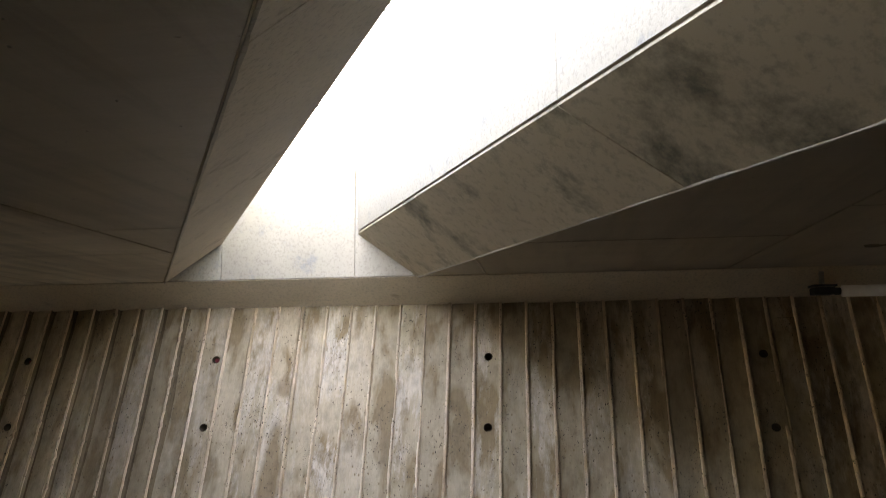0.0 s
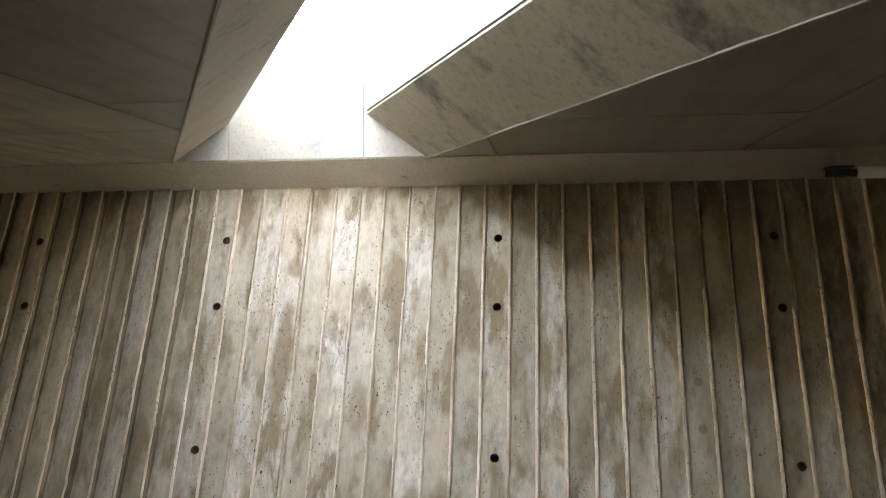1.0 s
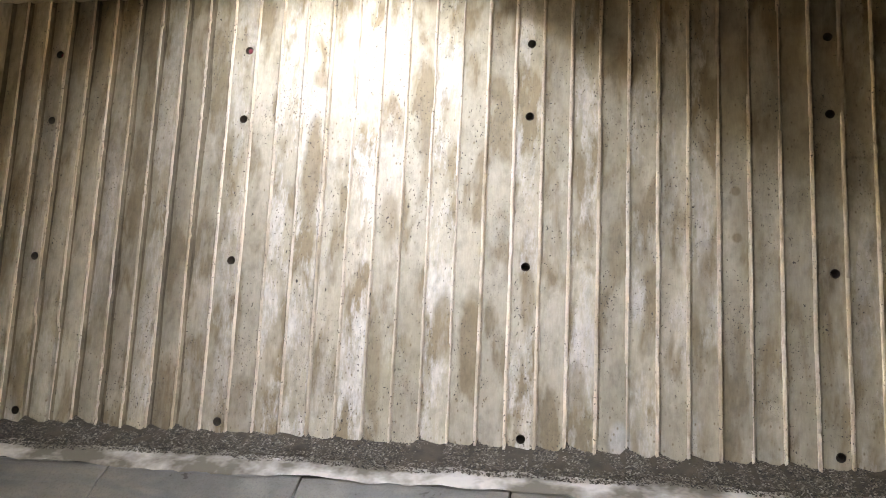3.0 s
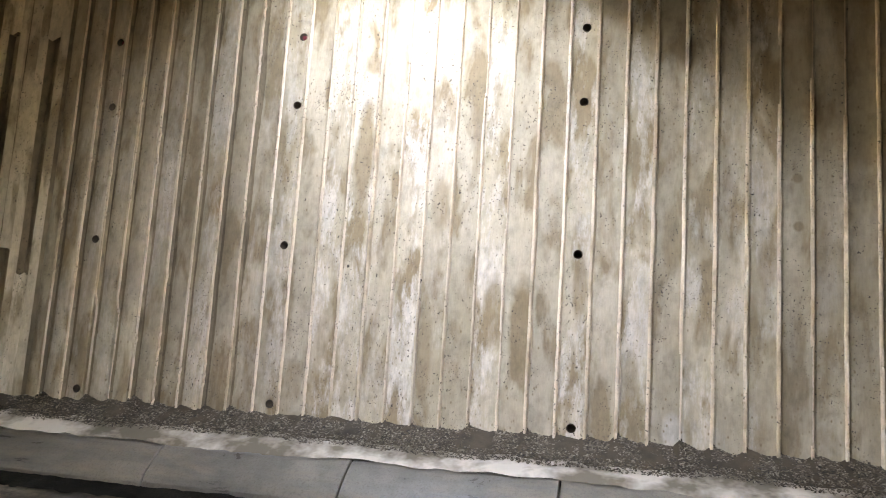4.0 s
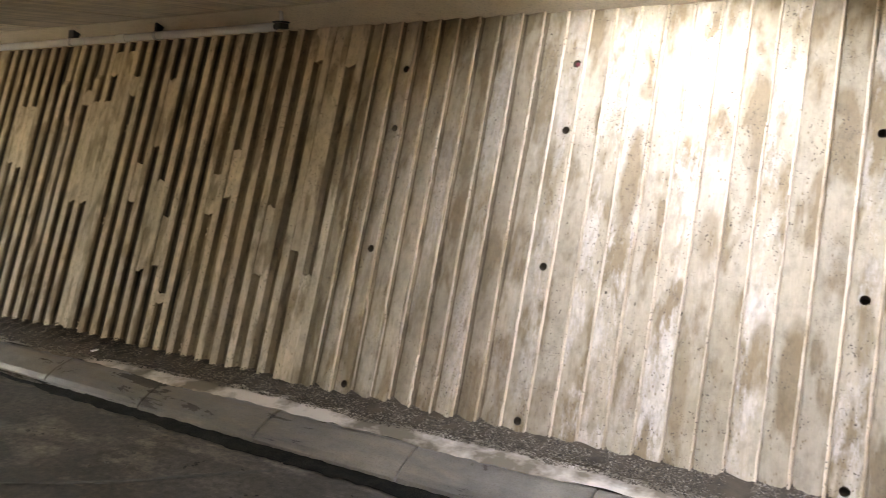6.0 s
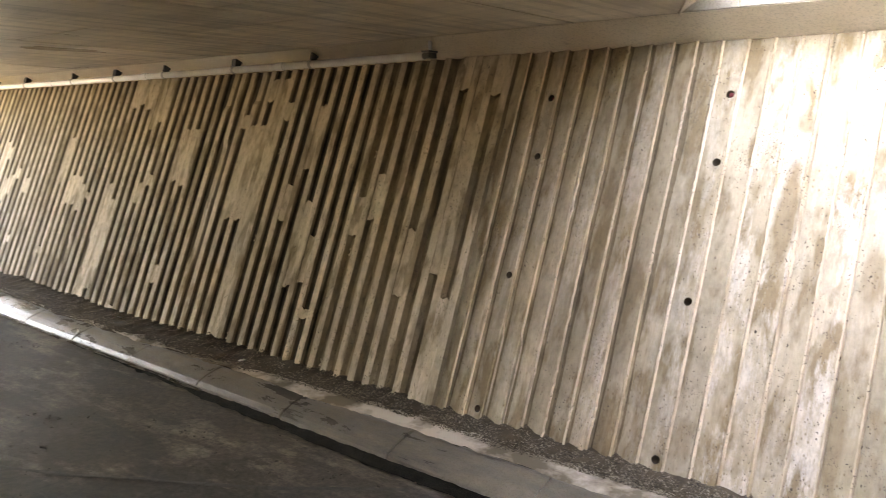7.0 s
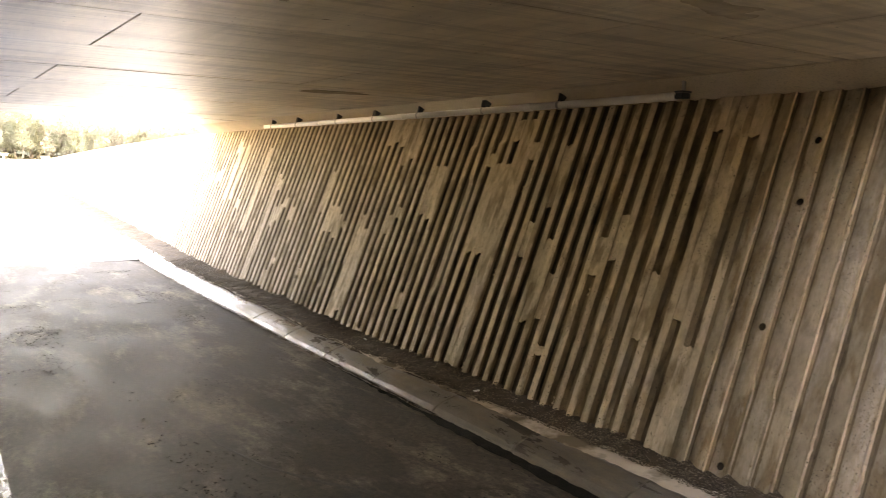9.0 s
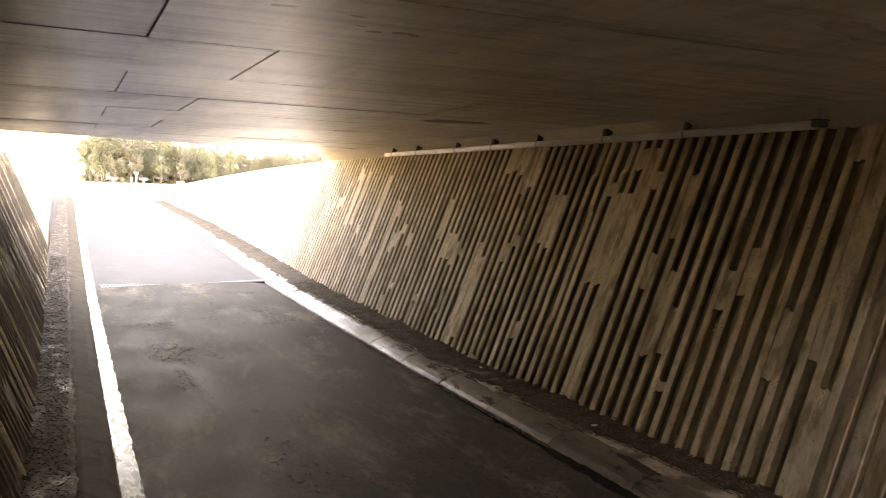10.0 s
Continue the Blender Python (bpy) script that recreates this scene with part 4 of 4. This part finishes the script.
tagged(sweep("gutter_trickle", rows, M_WATER), "thin trickle of water at the kerb foot", "water", kind="structure")


def chips(name, label, count, region, size, seed, height, material=M_CHIP, stretch=1.0):
    """Many small flat stones and bits of bark on the ground, as one heap."""
    r = np.random.RandomState(seed)
    base = np.array([[-1, -1, -0.35], [1, -1, -0.35], [1, 1, -0.35], [-1, 1, -0.35], [-0.6, -0.7, 0.4], [0.7, -0.6, 0.4], [0.6, 0.7, 0.4], [-0.7, 0.6, 0.4]])
    quads = [[0, 1, 5, 4], [1, 2, 6, 5], [2, 3, 7, 6], [3, 0, 4, 7], [4, 5, 6, 7]]
    verts, faces = [], []
    for i in range(count):
        x, y = region(r)
        sz = size * r.uniform(0.4, 1.6)
        ang, c = r.uniform(0, 6.28), len(verts)
        sc = np.array([sz * r.uniform(0.8, 1.0 + stretch), sz * r.uniform(0.5, 1.0), sz * r.uniform(0.35, 0.8)])
        p = (base + r.uniform(-0.2, 0.2, base.shape)) * sc
        ca, sa = math.cos(ang), math.sin(ang)
        tilt = r.uniform(-0.5, 0.5)
        px, py, pz = p[:, 0] * ca - p[:, 1] * sa, p[:, 0] * sa + p[:, 1] * ca, p[:, 2] + p[:, 0] * tilt
        z = height(x, y)
        verts.extend(zip((px + x).tolist(), (py + y).tolist(), (pz + z).tolist()))
        faces.extend([[c + k for k in q] for q in quads])
    return tagged(mesh_ob(name, verts, faces, material), label, "debris", kind="stuff")


def north_region(r):
    x = r.uniform(-4.2, 3.2) if r.rand() < 0.58 else r.uniform(-14, -4)
    f = r.rand() ** 0.8
    a = soil_front(x) - 0.035
    return x, a + (3.87 - a) * f


def soil_z(x, y):
    a = soil_front(x)
    f = max(0.0, (y - a) / (3.93 - a))
    return floor_z(x) + (0.122 if y < a else 0.122 + 0.8 * pile(x) * f ** 0.8) + 0.004


chips("gravel", "loose gravel, bark and leaf bits at the wall foot", 80000, north_region, 0.0036, 5, soil_z)
def path_region(r):
    """Crumbs lie in clusters down the middle of the path."""
    while True:
        x, y = r.uniform(-14, 0.5), r.uniform(0.4, 3.1)
        g = noise.noise(Vector((x * 1.1, y * 1.7, 4.2))) + 0.5 * noise.noise(Vector((x * 4, y * 5, 1.2))) - 0.25 * abs(y - 1.7)
        if g > 0.2 or r.rand() < 0.03:
            return x, y


chips("grit", "scattered dark crumbs of soil on the path", 2300, path_region, 0.0065, 8, lambda x, y: floor_z(x) + 0.011, M_CRUMB, 0.1)
chips("debris_south", "soil crumbs and litter at the wall foot", 7000, lambda r: (r.uniform(-18, -3), -0.45 + 0.3 * r.rand() ** 1.5), 0.005, 9, lambda x, y: floor_z(x) + 0.145, M_CRUMB)

# ---- drainage channel across the path ----
grate = empty_thing("channel_grate", "pale steel drainage grate set across the path", "drain grate")
gx = lambda y: -15.0 - 0.09 * (y - 0.4)
bm = bmesh.new()
for off in (-0.1, 0.1):
    rows_ = [(gx(0.36) + off, 0.36), (gx(3.22) + off, 3.22)]
    (xa, ya), (xb, yb) = rows_
    z = floor_z(xa) - 0.022
    vs = [bm.verts.new(p) for p in ((xa - 0.012, ya, z), (xa + 0.012, ya, z), (xb + 0.012, yb, z), (xb - 0.012, yb, z), (xa - 0.012, ya, z + 0.03), (xa + 0.012, ya, z + 0.03), (xb + 0.012, yb, z + 0.03), (xb - 0.012, yb, z + 0.03))]
    for f in ((0, 1, 2, 3), (7, 6, 5, 4), (0, 4, 5, 1), (1, 5, 6, 2), (2, 6, 7, 3), (3, 7, 4, 0)):
        bm.faces.new([vs[i] for i in f])
part("frame", bm, M_GRATE, grate)
slat = bpy.data.meshes.new("slat")
bm = box(bmesh.new(), -0.088, 0.088, -0.013, 0.013, 0.0, 0.022)
bm.to_mesh(slat)
bm.free()
slat.materials.append(M_GRATE)
y = 0.4
while y < 3.2:
    ob = new("slat", slat)
    ob.parent = grate
    ob.location = (gx(y), y, floor_z(gx(y)) - 0.016)
    y += 0.058
# Flat black sheet at floor level paints the shade between the slats.
bm = box(bmesh.new(), -15.2, -15.03, 0.36, 3.22, floor_z(-15.1) - 0.02, floor_z(-15.1) + 0.0015)
part("trough", bm, M_MUD, grate, "flat dark sheet for the shade between the slats")

# ---- conduits under the haunch ----
def conduit(x0, x1, brackets, couplings, label):
    thing = empty_thing("conduit", label, "conduit", group="conduits along the wall top")
    y, z, r = 4.49, 2.5, 0.031
    part("pipe", tube(bmesh.new(), (x0, y, z), (x1, y, z), r, r, 16), M_PVC, thing, smooth=True)
    for x in couplings:
        part("coupling", tube(bmesh.new(), (x - 0.05, y, z), (x + 0.05, y, z), r + 0.005, r + 0.005, 24), M_PVC, thing)
    for k, x in enumerate(brackets):
        w = 0.034 if k % 2 else 0.014
        bm = bmesh.new()
        for sx in (-w, w):
            for py, pz in ((y - 0.012, z + 0.024), (y + 0.005, 2.603), (y + 0.075, 2.57), (y + 0.035, z + 0.02)):
                bm.verts.new((x + sx, py, pz))
        bm.verts.ensure_lookup_table()
        for f in ((3, 2, 1, 0), (4, 5, 6, 7), (0, 1, 5, 4), (1, 2, 6, 5), (2, 3, 7, 6), (3, 0, 4, 7)):
            bm.faces.new([bm.verts[i] for i in f])
        bmesh.ops.bevel(bm, geom=list(bm.edges), offset=0.003, segments=1, affect="EDGES")
        part("bracket", bm, M_BLACK, thing, "dark wedge-shaped bracket fixed to the haunch")
        part("saddle", tube(bmesh.new(), (x - 0.014, y, z), (x + 0.014, y, z), r + 0.004, r + 0.004, 20), M_STEEL, thing, "thin metal saddle clip")
    return thing


conduit(-12.2, -4.08, [-11.9, -10.94, -9.64, -8.64, -7.63, -6.43, -5.34], [-10.2, -8.0, -5.75], "grey plastic conduit hung along the wall top")
conduit(1.72, 9.8, [2.6, 3.7, 4.8, 5.9, 7.0, 8.1, 9.2], [3.9, 6.1, 8.3], "grey plastic conduit beside a dark junction box")


def junction_box(x0, x1, label):
    thing = empty_thing("junction_box", label, "junction box", group="junction boxes")
    bm = box(bmesh.new(), x0, x1, 4.455, 4.55, 2.482, 2.522, 0.007)
    part("body", bm, M_BLACK, thing)
    bm = box(bmesh.new(), x0 - 0.006, x1 + 0.006, 4.45, 4.555, 2.523, 2.536, 0.003)
    part("lid", bm, M_BLACK, thing)
    bm = tube(bmesh.new(), (x0 - 0.03 if x0 < 0 else x1, 4.49, 2.5), (x0 if x0 < 0 else x1 + 0.03, 4.49, 2.5), 0.02, 0.02, 16)
    part("gland", bm, M_BLACK, thing)
    mid = (x0 + x1) / 2
    bm = box(bmesh.new(), mid - 0.012, mid + 0.012, 4.5, 4.515, 2.536, 2.612)
    part("mount", bm, M_STEEL, thing, "thin steel mounting strap")


junction_box(-4.06, -4.0, "dark plastic junction box at the conduit end")
junction_box(1.57, 1.68, "dark plastic junction box under the haunch")

# ---- railing on the bank over the slot ----
railing = empty_thing("railing", "pale galvanised mesh railing on the bank", "railing")
bm = bmesh.new()
for x in stations(-6, 3, 1.5):
    b2 = box(bmesh.new(), x - 0.025, x + 0.025, 5.98, 6.03, 3.3, 5.05, 0.005)
    part("post", b2, M_STEEL, railing)
for z in (3.89, 4.2, 4.97, 5.03):
    part("rail", box(bmesh.new(), -6, 3, 5.99, 6.02, z - 0.012, z + 0.012), M_STEEL, railing)
for x in stations(-1.95, -0.75, 0.05):
    tube(bm, (x, 6.0, 4.21), (x, 6.0, 4.45), 0.004, 0.004, 4)
part("infill", bm, M_STEEL, railing)

# ---- a dark filled crack curving across the path ----
rows = []
for i in range(120):
    f = i / 119
    x = -5.75 + 2.87 * f
    y = lerp([(-5.75, 1.53), (-5.4, 1.55), (-4.84, 1.68), (-4.46, 1.87), (-4.12, 2.1), (-3.48, 2.51), (-3.1, 2.84), (-2.88, 3.02)], x)
    w = 0.02 + 0.012 * noise.noise(Vector((x * 5, 2, 2))) + 0.01 * noise.noise(Vector((x * 23, 2, 2)))
    w *= min(1.0, 0.25 + (x + 5.75) * 0.7)
    n = Vector((-0.45, 0.9, 0)).normalized() * w
    z = floor_z(x) + 0.012 * math.exp(-((y - 1.75) / 0.9) ** 2) + 0.003
    rows.append([(x - n.x, y - n.y, z), (x, y, z + 0.001), (x + n.x, y + n.y, z)])
tagged(sweep("path_crack", rows, M_CRACK), "dark mud-filled crack curving across the path", "crack", kind="structure")

# ---- distance: trees, posts, heap of soil ----
def crown_mesh(seed, height, width, count):
    r = np.random.RandomState(seed)
    lumps = [(r.normal(0, width * 0.28), r.normal(0, width * 0.28), height * r.uniform(0.25, 0.98), width * r.uniform(0.1, 0.22)) for _ in range(34)]
    verts, faces = [], []
    for i in range(count):
        lx, ly, lz, lr = lumps[r.randint(len(lumps))]
        d = r.normal(0, 1, 3)
        d = d / np.linalg.norm(d) * lr * r.uniform(0.4, 1.05)
        c = np.array([lx, ly, lz]) + d
        u, v = r.normal(0, 1, 3), r.normal(0, 1, 3)
        u = u / np.linalg.norm(u) * r.uniform(0.05, 0.13)
        v = v / np.linalg.norm(v) * r.uniform(0.05, 0.14)
        n0 = len(verts)
        verts += [c - u - v, c + u - v * 0.6, c + u * 0.8 + v, c - u * 0.7 + v]
        faces.append([n0, n0 + 1, n0 + 2, n0 + 3])
    me = bpy.data.meshes.new("crown")
    me.from_pydata([tuple(v) for v in verts], [], faces)
    me.materials.append(M_LEAF)
    return me


def trunk_bm(seed, height, limbs):
    r = random.Random(seed)
    bm = bmesh.new()
    p, rad = Vector((0, 0, -0.2)), 0.02 * height
    for i in range(5):
        q = p + Vector((r.uniform(-0.25, 0.25), r.uniform(-0.25, 0.25), height * 0.17))
        tube(bm, p, q, rad, rad * 0.8, 7)
        if i:
            for _ in range(limbs):
                an = r.uniform(0, 6.28)
                e = p + Vector((math.cos(an), math.sin(an), r.uniform(0.6, 1.3))) * height * r.uniform(0.1, 0.2)
                tube(bm, p, e, rad * 0.4, rad * 0.14, 5)
                for _ in range(2):
                    an2 = an + r.uniform(-0.9, 0.9)
                    tube(bm, e, e + Vector((math.cos(an2), math.sin(an2), r.uniform(0.5, 1.4))) * height * 0.08, rad * 0.14, rad * 0.05, 4)
        p, rad = q, rad * 0.8
    return bm


def tree(seed, height, width, count):
    thing = empty_thing("tree", "tall slender tree in early spring leaf", "tree", group="trees at the wood's edge")
    part("trunk", trunk_bm(seed, height, 3), M_BARK, thing)
    if count:
        ob = new("crown", crown_mesh(seed, height, width, count))
        ob.parent = thing
    return thing


kinds = [tree(s, h, w, 11000) for s, h, w in ((3, 12.5, 6.5), (4, 11.0, 6.0), (5, 13.5, 6.0))]
tr = random.Random(21)
spots = []
for i in range(84):
    az = radians(1.2 + 19.5 * (i + tr.uniform(-0.4, 0.4)) / 84)
    dist = tr.uniform(205, 250)
    hgt = 0.92 if az < radians(6.5) else (0.72 if az > radians(9) else 0.85)
    spots.append((az, dist, hgt * tr.uniform(0.82, 1.08)))
for i, (az, dist, sc) in enumerate(spots):
    m = pose(-dist * math.cos(az), dist * math.sin(az), 1.1, 0, 0, tr.uniform(0, 360))
    if i < 3:
        ob = kinds[i]
        ob.matrix_world = m
        ob.scale = (sc, sc, sc)
    else:
        src = kinds[tr.randrange(3)]
        ob = copy_thing(src, m)
        ob.scale = (sc, sc, sc)
# bare young trees
for az, dist, h in ((-1.0, 120, 6.0), (0.55, 170, 5.5), (-0.6, 135, 6.5)):
    thing = empty_thing("bare_tree", "thin bare young tree in open ground", "tree")
    part("trunk", trunk_bm(int(h * 10), h, 4), M_BARK, thing)
    thing.matrix_world = pose(-dist * math.cos(radians(az)), dist * math.sin(radians(az)), 1.1)

hedge = chips("far_wood", "dim undergrowth of the far wood", 5200, lambda r: (lambda a, d: (-d * math.cos(a), d * math.sin(a)))(radians(r.uniform(1.0, 20.5)), r.uniform(245, 262)), 1.0, 31, lambda x, y: 1.3 + 6.0 * abs(noise.noise(Vector((x * 0.11, y * 0.11, 2)))) * (0.4 + (abs(x * 7.3) % 1)))
hedge.data.materials[0] = M_LEAF


def sign_post(az, dist, height, wide, label):
    thing = empty_thing("sign_post", label, "sign", group="white posts by the crossing")
    part("post", box(bmesh.new(), -0.06, 0.06, -0.06, 0.06, -0.1, height, 0.01), M_WHITE, thing)
    part("board", box(bmesh.new(), -0.04, 0.04, -wide / 2, wide / 2, height - 0.28, height, 0.01), M_WHITE, thing)
    a = radians(az)
    thing.matrix_world = pose(-dist * math.cos(a), dist * math.sin(a), 1.15)


sign_post(2.75, 118, 1.1, 1.1, "low white post with a short cross board")
sign_post(3.9, 118, 1.1, 0.25, "low white marker post")
sign_post(4.2, 120, 1.9, 0.55, "taller white post beside the crossing")
sign_post(4.65, 118, 1.1, 1.0, "low white post with a short cross board")
sign_post(7.0, 112, 0.8, 0.9, "low white post at the top of the bank")

heap_rows = []
for i in range(9):
    f = i / 8
    az = radians(3.4 + 2.8 * f)
    heap_rows.append([(-d * math.cos(az), d * math.sin(az), 1.12 + 0.35 * math.sin(math.pi * f) * math.sin(math.pi * g) + 0.03) for g, d in ((0, 98), (0.25, 100), (0.5, 103), (0.75, 106), (1, 109))])
tagged(sweep("soil_heap", heap_rows, M_RUST, smooth=True), "low heap of reddish soil beside the path", "soil heap")

# litter at the wall foot
for x, y, s in ((-6.05, 3.74, 0.05), (-5.2, 3.6, 0.03), (-8.6, 3.76, 0.04), (-7.3, 3.7, 0.025)):
    bm = box(bmesh.new(), -s, s, -s * 0.35, s * 0.35, 0, 0.008, 0.002)
    ob = part("litter", bm, M_WHITE)
    tagged(ob, "small white scrap of litter on the soil", "litter", "scraps of litter")
    ob.matrix_world = pose(x, y, 0.155, 6, 4, x * 50)
